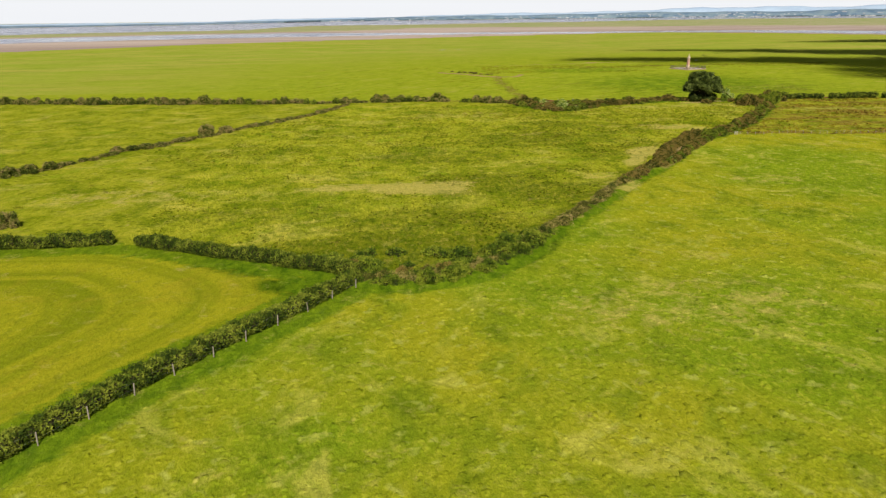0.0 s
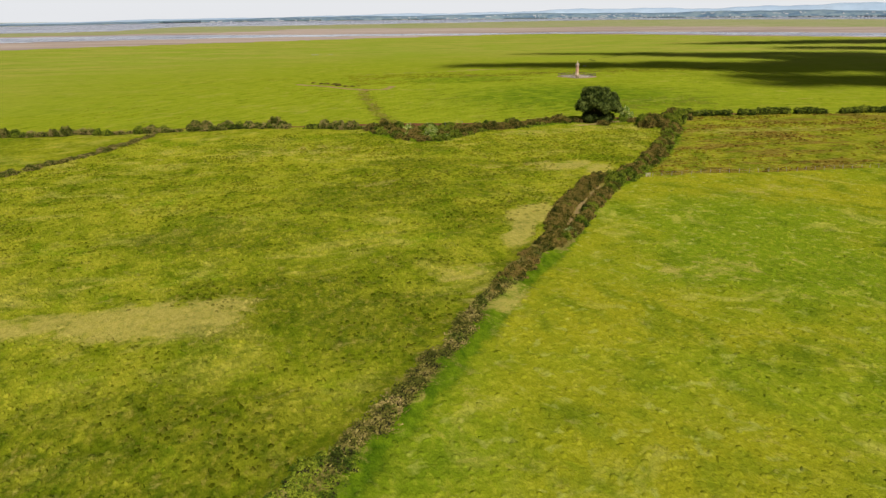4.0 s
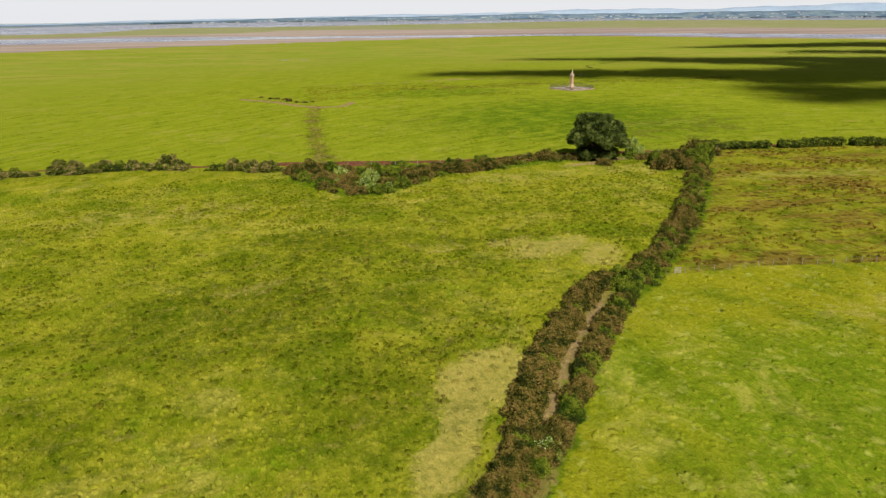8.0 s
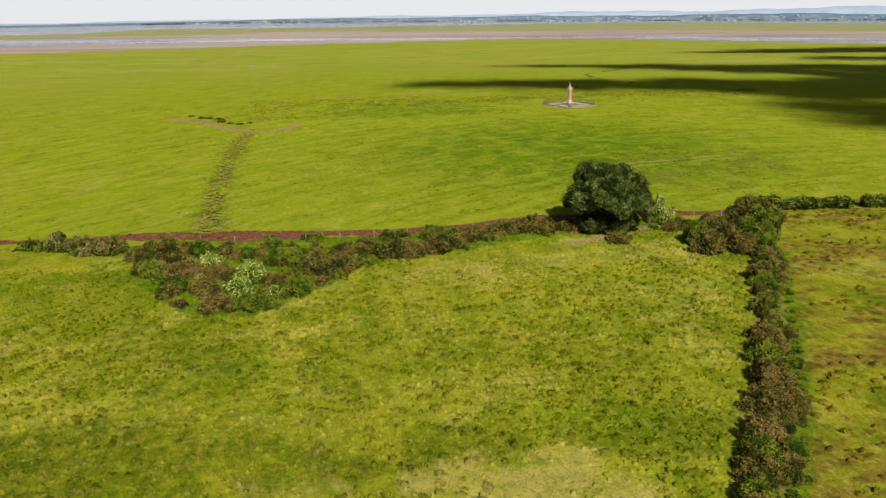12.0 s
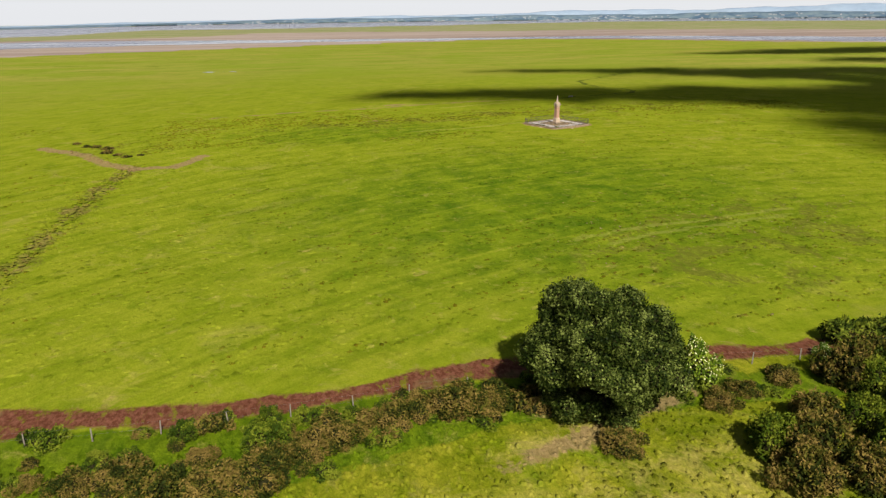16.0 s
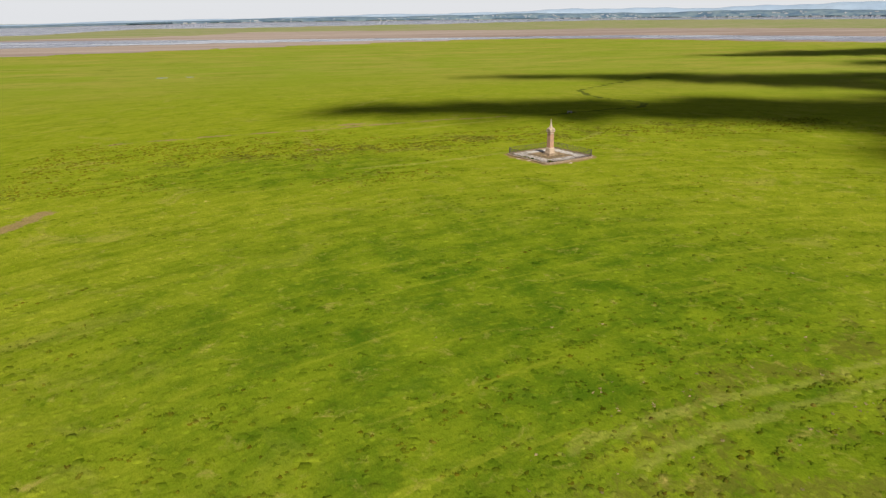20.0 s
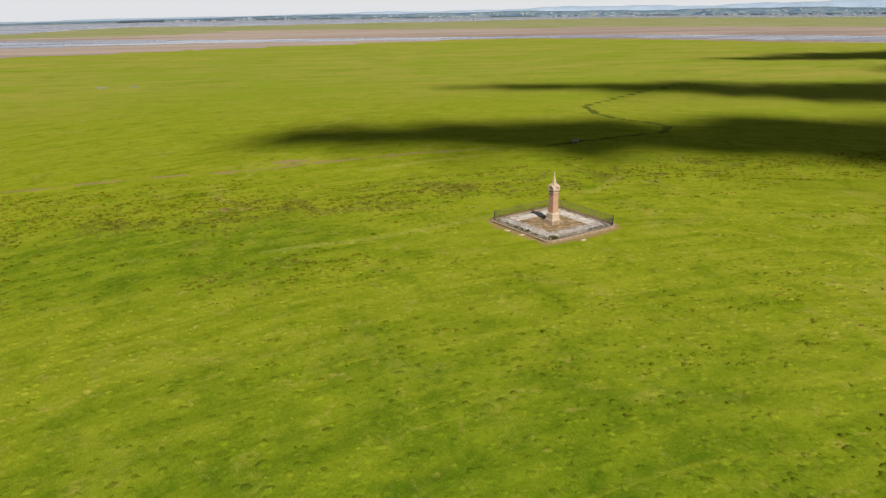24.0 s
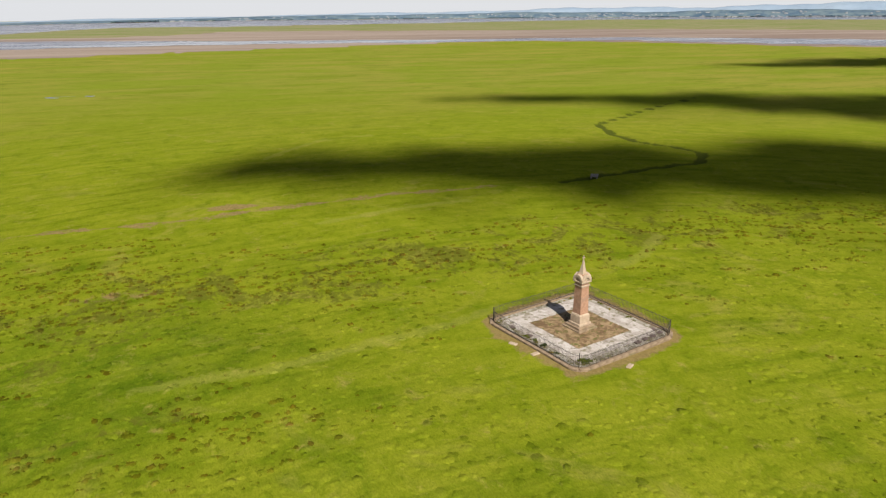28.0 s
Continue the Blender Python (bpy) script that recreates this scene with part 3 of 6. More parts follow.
def leaves(P, Nn, size, rng, droop=0.2, tilt=0.8):
    """One small folded leaf at each point, facing roughly along its normal."""
    k = len(P)
    nn = Nn + rng.normal(0, tilt, (k, 3))
    nn /= np.linalg.norm(nn, axis=1, keepdims=True) + 1e-9
    a = np.cross(nn, rng.normal(0, 1, (k, 3)))
    a /= np.linalg.norm(a, axis=1, keepdims=True) + 1e-9
    b = np.cross(nn, a)
    s = size * rng.uniform(0.6, 1.35, (k, 1))
    a, b, nn = a * s, b * s * 0.62, nn * s
    V = np.stack([P - a, P + b - nn * droop, P + a - nn * droop * 0.5, P - b - nn * droop], 1).reshape(-1, 3)
    return V, np.arange(4 * k).reshape(-1, 4)


def sprays(P, Nn, size, rng, tilt=0.9):
    """One narrow pointed spray at each point: half of them stand out from the bush, half lie on it."""
    k = len(P)
    nn = Nn + rng.normal(0, tilt, (k, 3))
    nn /= np.linalg.norm(nn, axis=1, keepdims=True) + 1e-9
    a = np.cross(nn, rng.normal(0, 1, (k, 3)))
    a /= np.linalg.norm(a, axis=1, keepdims=True) + 1e-9
    b = np.cross(nn, a)
    s = size * rng.uniform(0.6, 1.4, (k, 1))
    out = np.where(rng.uniform(0, 1, (k, 1)) < 0.35, nn, b + nn * 0.35)
    V = np.stack([P - a * s * 0.5 - out * s * 0.6, P + a * s * 0.5 - out * s * 0.6, P + out * s * 1.3], 1).reshape(-1, 3)
    return V, np.arange(3 * k).reshape(-1, 3)


def quad_sphere(n=3):
    """A cube blown up to a unit ball, in quads."""
    V, F = [], []
    for axis in range(3):
        for side in (-1, 1):
            base = len(V)
            for i in range(n + 1):
                for j in range(n + 1):
                    p = [0, 0, 0]
                    p[axis], p[(axis + 1) % 3], p[(axis + 2) % 3] = side, (2 * i / n - 1) * side, 2 * j / n - 1
                    V.append(np.array(p) / np.linalg.norm(p))
            F += [(base + i * (n + 1) + j, base + (i + 1) * (n + 1) + j, base + (i + 1) * (n + 1) + j + 1, base + i * (n + 1) + j + 1) for i in range(n) for j in range(n)]
    return np.array(V), np.array(F)


BALL_V, BALL_F = quad_sphere(2)
LUMP_V, LUMP_F = quad_sphere(3)


def lobe_points(lobes, per_area, rng, rough=0.12, floor=0.03):
    """Points and normals over the outside of a heap of ellipsoids (centre, radii)."""
    P, Nn = [], []
    for k, (c, r) in enumerate(lobes):
        c, r = np.array(c), np.array(r)
        count = int(per_area * 4 * math.pi * (r[0] * r[1] + r[1] * r[2] + r[0] * r[2]) / 3)
        d = rng.normal(0, 1, (count, 3))
        d /= np.linalg.norm(d, axis=1, keepdims=True)
        p = c + d * r * (1 + rng.normal(0, rough, (count, 1)) - 0.04)
        keep = p[:, 2] > floor
        for q, (c2, r2) in enumerate(lobes):
            if q != k:
                keep &= (((p - np.array(c2)) / np.array(r2)) ** 2).sum(1) > 0.72
        n = d / r
        P.append(p[keep])
        Nn.append((n / np.linalg.norm(n, axis=1, keepdims=True))[keep])
    return np.concatenate(P), np.concatenate(Nn)


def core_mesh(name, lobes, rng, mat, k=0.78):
    """The inside of a bush, near-black to stand for the shade between leaves: one lump a lobe."""
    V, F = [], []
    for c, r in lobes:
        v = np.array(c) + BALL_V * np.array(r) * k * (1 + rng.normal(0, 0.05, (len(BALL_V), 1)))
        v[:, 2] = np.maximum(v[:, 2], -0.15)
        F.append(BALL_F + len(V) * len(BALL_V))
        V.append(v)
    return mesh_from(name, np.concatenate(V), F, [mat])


def bush_lobes(w, h, rng, n=12):
    """A ragged heap of lobes about w across and h high."""
    out = [((rng.uniform(-0.08, 0.08) * w, rng.uniform(-0.08, 0.08) * w, h * 0.42), (w * 0.30, w * 0.27, h * 0.46))]
    for k in range(n):
        a, q = 2 * math.pi * k / n + rng.uniform(-0.5, 0.5), rng.uniform(0.16, 0.50) * w
        r = rng.uniform(0.08, 0.20) * w
        hh = h * rng.uniform(0.18, 0.55) * (1.25 - q / w)
        out.append(((q * math.cos(a), q * math.sin(a), hh), (r, r * rng.uniform(0.8, 1.2), max(r * rng.uniform(0.7, 1.3), hh * 0.9))))
    for k in range(4):
        a, q, r = rng.uniform(0, 6.28), rng.uniform(0.05, 0.25) * w, rng.uniform(0.07, 0.14) * w
        out.append(((q * math.cos(a), q * math.sin(a), h * rng.uniform(0.72, 0.9)), (r, r, r * 1.1)))
    return out


def make_bush(name, label, category, w, h, seed, material, leaf=0.12, density=95, blossoms=0):
    """A bush: an empty with its leaves, its shade-dark core and any blossom as parts."""
    rng = np.random.default_rng(seed)
    thing = tagged(new(name), label, category)
    lobes = bush_lobes(w, h, rng)
    P, Nn = lobe_points(lobes, density, rng, 0.17)
    V, F = leaves(P, Nn, leaf, rng, 0.2, 0.8) if blossoms else sprays(P, Nn, leaf, rng)
    part_mesh("foliage", mesh_from("foliage", V, [F], [material]), thing)
    part_mesh("woody_core", core_mesh("woody_core", lobes[:6], rng, SHADED_TWIGS), thing, "dark twiggy inside of the bush")
    if blossoms:
        up = np.where(Nn[:, 2] > 0.1)[0]
        pick = rng.choice(up, min(blossoms, len(up)), replace=False)
        bv, bf = [], []
        for i in pick:
            c, r = P[i] + Nn[i] * 0.06, rng.uniform(0.03, 0.065)
            nn = Vector(Nn[i] + (0, 0, 0.8)).normalized()
            q = nn.to_track_quat("Z", "Y").to_matrix()
            ring = [c + np.array(q @ Vector((r * math.cos(a), r * math.sin(a), -0.02))) for a in np.arange(6) * math.pi / 3]
            base = len(bv)
            bv += ring + [c + np.array(q @ Vector((0, 0, 0.04)))]
            bf += [(base + j, base + (j + 1) % 6, base + 6) for j in range(6)]
        part_mesh("blossom", mesh_from("blossom", np.array(bv), [np.array(bf)], [BLOSSOM]), thing, "flat cream-white flower heads")
    return thing


def set_down(thing, x, y, turn, size=1.0, tall=1.0, first=False):
    m = Matrix.Translation((x, y, gz(x, y) - 0.04)) @ Matrix.Rotation(turn, 4, "Z") @ Matrix.Diagonal((size, size, size * tall, 1))
    if first:
        thing.matrix_basis = m
        return thing
    return copy_thing(thing, m @ Matrix.Diagonal((*(1 / k for k in thing.scale), 1)))


# ---- the ground, one sheet to the horizon ----
def spaced(lo, hi, step, limit, grow):
    mid = list(np.arange(lo, hi + 0.01, step))
    d, v = step, mid[-1]
    while v < limit:
        d *= grow
        v += d
        mid.append(v)
    d, v = step, mid[0]
    while v > -limit:
        d *= grow
        v -= d
        mid.insert(0, v)
    return np.array(mid)


def land(X, Y):
    """What grows or lies at each place: marks for the ground's material."""
    bearing = np.degrees(np.arctan2(X - HUB[0], Y - HUB[1]))
    reach = np.hypot(X - HUB[0], Y - HUB[1])
    front = (np.abs(bearing) < 100)
    shore = curve(SHORE, bearing) * (1 + 0.006 * np.sin(bearing * 1.7) + 0.004 * np.sin(bearing * 5.1))
    sand = smooth(-6, 6, reach - shore) * front
    far_green = smooth(-15, 15, reach - curve(MARSH_N, bearing)) * smooth(15, -15, reach - curve(MARSH_F, bearing)) * front
    far_land = smooth(-20, 20, reach - curve(COAST, bearing)) * front
    sand = sand * (1 - far_green) * (1 - far_land)

    m_east, m_mown, m_rough = region(X, Y, EAST_FIELD), region(X, Y, MOWN, 0.8), region(X, Y, ROUGH)
    side = np.where(np.interp(X, [p[0] for p in MARSH_S], [p[1] for p in MARSH_S]) < Y, 1.0, -1.0)
    m_marsh = smooth(-1, 1, side * dist_line(X, Y, MARSH_S))
    rig = Y - (0.42 * (X - 90) - 0.0038 * (X - 90) ** 2) * (np.abs(X - 140) < 250)
    mow = -7.0 * np.log(np.exp(-dist_line(X, Y, HEDGE_OLD) / 7.0) + np.exp(-dist_line(X, Y, HEDGE_ARC) / 7.0) + 1e-12)
    lush = np.maximum(smooth(1.0, 0.2, np.hypot((X - 114) / 62, (Y - 248) / 60)), 0.75 * smooth(1.2, 0.4, np.hypot((X - 96) / 30, (Y - 318) / 17))) * m_marsh
    verge = np.maximum.reduce([
        smooth(5.0, 1.2, dist_line(X, Y, HEDGE_OLD)), smooth(4.5, 1.0, dist_line(X, Y, HEDGE_ARC)) * np.maximum(m_mown, 0.35), 0.6 * smooth(4.8, 3.4, -2.2 * np.log(np.exp(-dist_line(X, Y, HEDGE_OLD) / 2.2) + np.exp(-dist_line(X, Y, HEDGE_ARC) / 2.2) + 1e-30)) * m_mown,
        smooth(4.2, 1.0, dist_line(X, Y, BANK + GORSE_WIDE + GORSE_ROW)) * np.maximum(m_east, m_rough), 1.1 * smooth(5.0, 2.0, dist_line(X, Y, BANK[:4])) * m_east,
        smooth(3.5, 1.0, dist_line(X, Y, [(40, 199), (62, 194), (91, 195), (112, 192)])) * 0.9,
        region(X, Y, [(37, 192), (44, 180), (50, 177.5), (58, 184), (62, 189), (75, 191), (92, 193.5), (91, 199.0), (76, 198.8), (62, 199.4), (50, 201.8), (38, 203.2)])])

    def spot(cx, cy, rx, ry, turn=0.0):
        c, s = math.cos(radians(turn)), math.sin(radians(turn))
        u, v = (X - cx) * c + (Y - cy) * s, -(X - cx) * s + (Y - cy) * c
        return smooth(1.25, 0.55, np.hypot(u / rx, v / ry))

    bare = np.maximum.reduce([1.3 * spot(3.5, 97.0, 9, 4.2, -8), 1.0 * spot(-7, 98.5, 8, 2.6, 6), 0.8 * spot(9.5, 99.5, 4, 2), 1.5 * spot(48.5, 121.0, 5.0, 3.2, 50), 1.2 * spot(43.5, 111.5, 4.5, 1.8, 55), 1.2 * spot(46.0, 116.5, 4.0, 1.8, 60),
                              1.0 * spot(65.5, 148.0, 7.0, 2.8, 25), 1.0 * spot(70.0, 144.0, 4.5, 2.6, 60), 0.8 * spot(61.0, 150.5, 4.0, 1.8, 10), 0.7 * spot(89.5, 190.0, 6.0, 1.5, 10), 0.8 * spot(35, 94, 3.0, 4.0, -35), 0.7 * spot(33.5, 101, 4, 2, 30),
                              0.5 * spot(31.7, 144, 4, 2), 0.5 * spot(53.5, 150.5, 3.6, 1.8), 0.45 * spot(20, 176, 14, 6), 0.5 * spot(74, 184, 13, 4), 0.5 * spot(95, 184, 9, 5),
                              0.45 * spot(87, 123, 6, 3), 0.4 * spot(60, 96, 9, 4), 0.5 * spot(33, 62, 3, 1.6), 0.4 * spot(25, 50, 14, 6), 0.45 * spot(-40, 97, 14, 5), 0.45 * spot(125, 172, 22, 4, -8)])
    dry = np.maximum(0.5 * smooth(2.2, 0.7, dist_line(X, Y, BANK)), np.maximum(smooth(3.0, 1.6, dist_line(X, Y, GORSE_WIDE)), smooth(2.2, 0.9, dist_line(X, Y, GORSE_ROW))) * 0.8)
    dry = np.maximum(dry, 0.45 * smooth(2.0, 0.6, dist_line(X, Y, HEDGE_SPARSE)))
    dry = np.maximum(dry, 0.55 * smooth(3.0, 0.6, dist_line(X, Y, DITCH) + 0.8 * np.sin(Y * 0.5)))
    soil_w = np.interp(X, [30, 42, 52, 56, 70, 80, 90, 97, 108, 150], [0.5, 1.9, 1.9, 1.3, 1.0, 0.9, 1.5, 1.1, 1.0, 0.6]) + 0.35 * np.sin(X * 0.55) * np.sin(X * 0.17 + 1)
    soil = smooth(1.1, -0.9, dist_line(X, Y, TRACK) - soil_w) * (X > -30)
    corner = np.hypot(X - MONUMENT[0], Y - MONUMENT[1])
    turned = [math.cos(radians(MON_TURN)), math.sin(radians(MON_TURN))]
    mu, mv = (X - MONUMENT[0]) * turned[0] + (Y - MONUMENT[1]) * turned[1], -(X - MONUMENT[0]) * turned[1] + (Y - MONUMENT[1]) * turned[0]
    mon_sq = np.maximum(np.abs(mu), np.abs(mv)) + 0.25 * np.maximum(corner - 7.4, 0)
    mud = np.maximum.reduce([1.0 * smooth(2.4, 0.4, dist_line(X, Y, MUD_PATH)), 0.9 * smooth(0.9, 0.25, dist_line(X, Y, [(50.4, 113.4), (53.0, 117.6), (58.0, 124.6), (64.0, 131.6)])), 1.05 * smooth(8.0, 6.3, mon_sq),
                             0.7 * smooth(1.7, 0.3, dist_line(X, Y, CREEK[:6]) + 0.5 * np.sin(X * 0.6)), spot(113.4, 368.4, 4.5, 1.6), spot(119, 366, 2.2, 1.3), spot(138.4, 369.8, 3, 1.2),
                             0.5 * spot(103, 336, 6, 1.6, 10), 0.55 * spot(94.5, 194, 6, 4), 0.8 * spot(99.5, 193.5, 3.5, 1.6, 15), 0.85 * spot(89.5, 189.6, 5.5, 1.0, 14)])
    deep_grass = np.maximum.reduce([0.85 * spot(-10, 58, 6, 3, -10), 1.1 * spot(-3, 67.5, 20, 7.5, 5), 0.8 * spot(5, 76, 15, 10), 0.55 * spot(20.3, 91, 7, 9, -30), 0.5 * spot(-19, 85, 14, 6), 0.55 * spot(41.8, 121, 6, 12, -40), 0.5 * spot(16, 98, 13, 7), 0.4 * spot(29, 106, 8, 5),
                                   0.45 * spot(36, 152, 12, 7), 0.4 * spot(58, 144, 8, 4), 0.6 * spot(27, 134, 14, 9), 0.5 * spot(33, 143, 10, 6), 0.55 * spot(12, 120, 12, 8), 0.9 * spot(41, 158, 12, 5, -10), 0.7 * spot(55, 153, 6, 3), 0.6 * spot(63, 153, 7, 3), 0.7 * spot(45, 135, 6, 6), 0.85 * spot(14, 99, 13, 9), 0.9 * spot(23, 93, 8, 8), 0.8 * spot(30, 139, 14, 9), 0.7 * spot(6, 121, 10, 7), 1.4 * spot(11, 65, 10, 4.5, 40), 1.2 * spot(16, 71, 7, 3.5, 50), 1.2 * spot(2, 69, 12, 5), 0.45 * spot(46, 152, 8, 5), 0.7 * spot(84.4, 96.8, 4.5, 1.6), 0.75 * smooth(5.5, 1.2, dist_line(X, Y, BANK))])
    worn = np.maximum.reduce([smooth(1.3, 0.3, dist_line(X, Y, CATTLE_WALK)), smooth(0.9, 0.2, dist_line(X, Y, WHEEL_A)), smooth(0.9, 0.2, dist_line(X, Y, WHEEL_B)), smooth(1.4, 0.3, dist_line(X, Y, [(156.5, 330.2), (160.9, 333.0), (166.7, 339.3)])), smooth(1.6, 0.3, dist_line(X, Y, [(119.2, 405.5), (130.7, 422.1), (150.1, 428.3)])), smooth(1.6, 0.3, dist_line(X, Y, [(125.5, 356.6), (136.6, 360.9), (148.4, 362.5)]))])
    creek = smooth(1.8, 0.3, dist_line(X, Y, CREEK[6:]) + 0.5 * np.sin(X * 0.9) * np.sin(Y * 0.7))
    coarse = np.exp(-((Y - 337 - 0.08 * (X - 120)) / 11) ** 2) * smooth(40, 80, X) * smooth(230, 190, X)
    coarse = np.maximum.reduce([coarse, 0.9 * spot(130, 224, 32, 17, 20), 0.8 * spot(45, 310, 14, 14), 0.9 * spot(104, 334, 16, 7, 8), 0.8 * spot(101, 323, 10, 4, 12), 0.7 * spot(106, 310.5, 8, 1.8, 6), 0.8 * spot(124, 331, 10, 4), 1.0 * smooth(5.5, 1.5, dist_line(X, Y, DITCH))])
    return {"east": m_east, "mown": m_mown, "rough": m_rough, "marsh": np.maximum(m_marsh, far_green), "rig": rig, "mow": mow, "verge": verge, "bare": bare, "dry": dry, "soil": soil,
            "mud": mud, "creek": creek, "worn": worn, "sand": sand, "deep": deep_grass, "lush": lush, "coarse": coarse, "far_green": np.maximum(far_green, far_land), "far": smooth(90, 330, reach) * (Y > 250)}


def give(me, values):
    """Writes the land's marks onto a mesh, point by point."""
    for name, v in values.items():
        me.attributes.new(name, "FLOAT", "POINT").data.foreach_set("value", np.asarray(v, np.float32))


gx, gy = spaced(-50, 210, 1.1, 4850, 1.06), spaced(20, 390, 1.1, 4850, 1.06)
X, Y = np.meshgrid(gx, gy)
X, Y = X.ravel(), Y.ravel()
marks = land(X, Y)
Z = ground_z(X, Y) - 0.35 * marks["sand"] - 0.5 * marks["creek"] - 0.25 * smooth(2.5, 0.5, dist_line(X, Y, DITCH)) + 0.25 * np.maximum(smooth(3, 0.5, dist_line(X, Y, BANK)), 0)
idx = np.arange(len(X)).reshape(len(gy), len(gx))
quads = np.stack([idx[:-1, :-1], idx[:-1, 1:], idx[1:, 1:], idx[1:, :-1]], -1).reshape(-1, 4)
ground_mesh = mesh_from("ground", np.stack([X, Y, Z], 1), [quads], [GROUND])
give(ground_mesh, marks)
ground_mesh.polygons.foreach_set("use_smooth", np.ones(len(quads), bool))
tagged(new("ground", ground_mesh), "wide flat green pasture and salt marsh with bare sand flats", "ground", kind="structure")


# ---- water, far shore and hills ----
def water_material():
    n = Nodes("estuary_water", 0.12)
    p = n.place()
    f = n.noise(n.scaled(p, (0.004, 0.03, 1.0)), 1.0, 4, 0.6, 0.4)
    n.bump(n.noise(n.scaled(p, (0.05, 0.12, 1.0)), 1.0, 3), 0.25, 0.5)
    return n.done(n.mix(n.step(f, 0.4, 0.6), (0.080, 0.078, 0.120), (0.18, 0.17, 0.20)), Roughness=n.step(f, 0.4, 0.65, 0.1, 0.4))


WATER = water_material()


def strip(name, near, far, label, material, z, lo=-60, hi=80, step=0.5, wave=0.0):
    """A flat strip of the estuary between two far lines."""
    V, F = [], []
    for a in np.arange(lo, hi + 0.01, step):
        r0, r1 = float(curve(near, a)), float(curve(far, a))
        w = wave * (math.sin(a * 0.9) + 0.6 * math.sin(a * 2.3 + 1))
        V += [(*hub_polar(a, r0 + w), z), (*hub_polar(a, max(r1 + w * 0.6, r0 + w + 1)), z)]
    F = np.array([(2 * k, 2 * k + 2, 2 * k + 3, 2 * k + 1) for k in range(len(V) // 2 - 1)])
    return tagged(new(name, mesh_from(name, np.array(V), [F], [material])), label, "water", kind="structure")


strip("water", RIVER_N, RIVER_F, "grey-blue river channel across the sand flats", WATER, -0.28, wave=6)
strip("water", MARSH_F, COAST, "pale bright tidal water below the far coast", WATER, -0.28, wave=10)
strip("water", ((-60, 1290), (-20, 1150), (-12, 1085)), ((-60, 1420), (-20, 1260), (-12, 1090)), "shallow bright water on the sand", WATER, -0.26, -60, -12)

pool_rim = [(55 + 7.5 * math.cos(a) + 2.0 * math.sin(2 * a), 537 + 3.4 * math.sin(a), 0.03) for a in np.linspace(0, 2 * math.pi, 24, endpoint=False)]
tagged(new("water", mesh_from("water", np.array(pool_rim + [(55, 537, 0.03)]), [np.array([(k, (k + 1) % 24, 24) for k in range(24)])], [WATER])), "small pale pool lying on the far marsh", "water", kind="structure")

# Distance haze is put into these three base colours.
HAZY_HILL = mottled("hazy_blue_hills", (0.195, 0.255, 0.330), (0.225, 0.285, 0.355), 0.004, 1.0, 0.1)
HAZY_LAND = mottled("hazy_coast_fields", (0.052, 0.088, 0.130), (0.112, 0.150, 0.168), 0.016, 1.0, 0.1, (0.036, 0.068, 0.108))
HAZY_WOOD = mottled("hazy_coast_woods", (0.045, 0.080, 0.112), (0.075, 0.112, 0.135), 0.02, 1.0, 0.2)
HOUSE_WALL = mottled("far_white_walls", (0.25, 0.265, 0.28), (0.36, 0.365, 0.37), 0.5, 0.9, 0.01)
HOUSE_ROOF = mottled("far_slate_roofs", (0.16, 0.18, 0.21), (0.24, 0.24, 0.27), 0.5, 0.9, 0.01)


def crest(rise, a, lo, seed):
    """The height of a ridge at one bearing."""
    ph = np.random.default_rng(seed).uniform(0, 6.28, 6)
    return rise(a) * float(smooth(lo, lo + 8, a)) * (1 + 0.10 * math.sin(a * 0.35 + ph[0]) + 0.06 * math.sin(a * 0.9 + ph[1]) + 0.03 * math.sin(a * 2.7 + ph[2]))


def coast_rise(a):
    return float(np.interp(a, [-70, -16, -5, 10, 30, 50, 80], [5, 5, 12, 24, 32, 36, 36]))


def ridge(name, label, material, away, rise, lo, hi, seed, step=0.35, back=160.0):
    """A long low ridge that follows the far coast, with a rounded front."""
    V, cols = [], 0
    for a in np.arange(lo, hi, step):
        base = float(curve(COAST, a)) + away
        h = crest(rise, a, lo, seed)
        for k, (d, q) in enumerate(((0, -0.05), (0.12, 0.35), (0.4, 0.75), (0.8, 0.97), (1.0, 1.0), (1.2, -0.05))):
            V.append((*hub_polar(a, base + d * back), h * q))
        cols += 1
    F = np.array([(c * 6 + k, c * 6 + 6 + k, c * 6 + 7 + k, c * 6 + k + 1) for c in range(cols - 1) for k in range(5)])
    me = mesh_from(name, np.array(V), [F], [material])
    me.polygons.foreach_set("use_smooth", np.ones(len(F), bool))
    return tagged(new(name, me), label, "hills", kind="structure")


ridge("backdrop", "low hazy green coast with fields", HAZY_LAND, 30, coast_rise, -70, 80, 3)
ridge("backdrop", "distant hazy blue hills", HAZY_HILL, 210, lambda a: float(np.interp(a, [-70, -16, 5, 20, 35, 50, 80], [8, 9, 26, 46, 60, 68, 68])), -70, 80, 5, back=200)


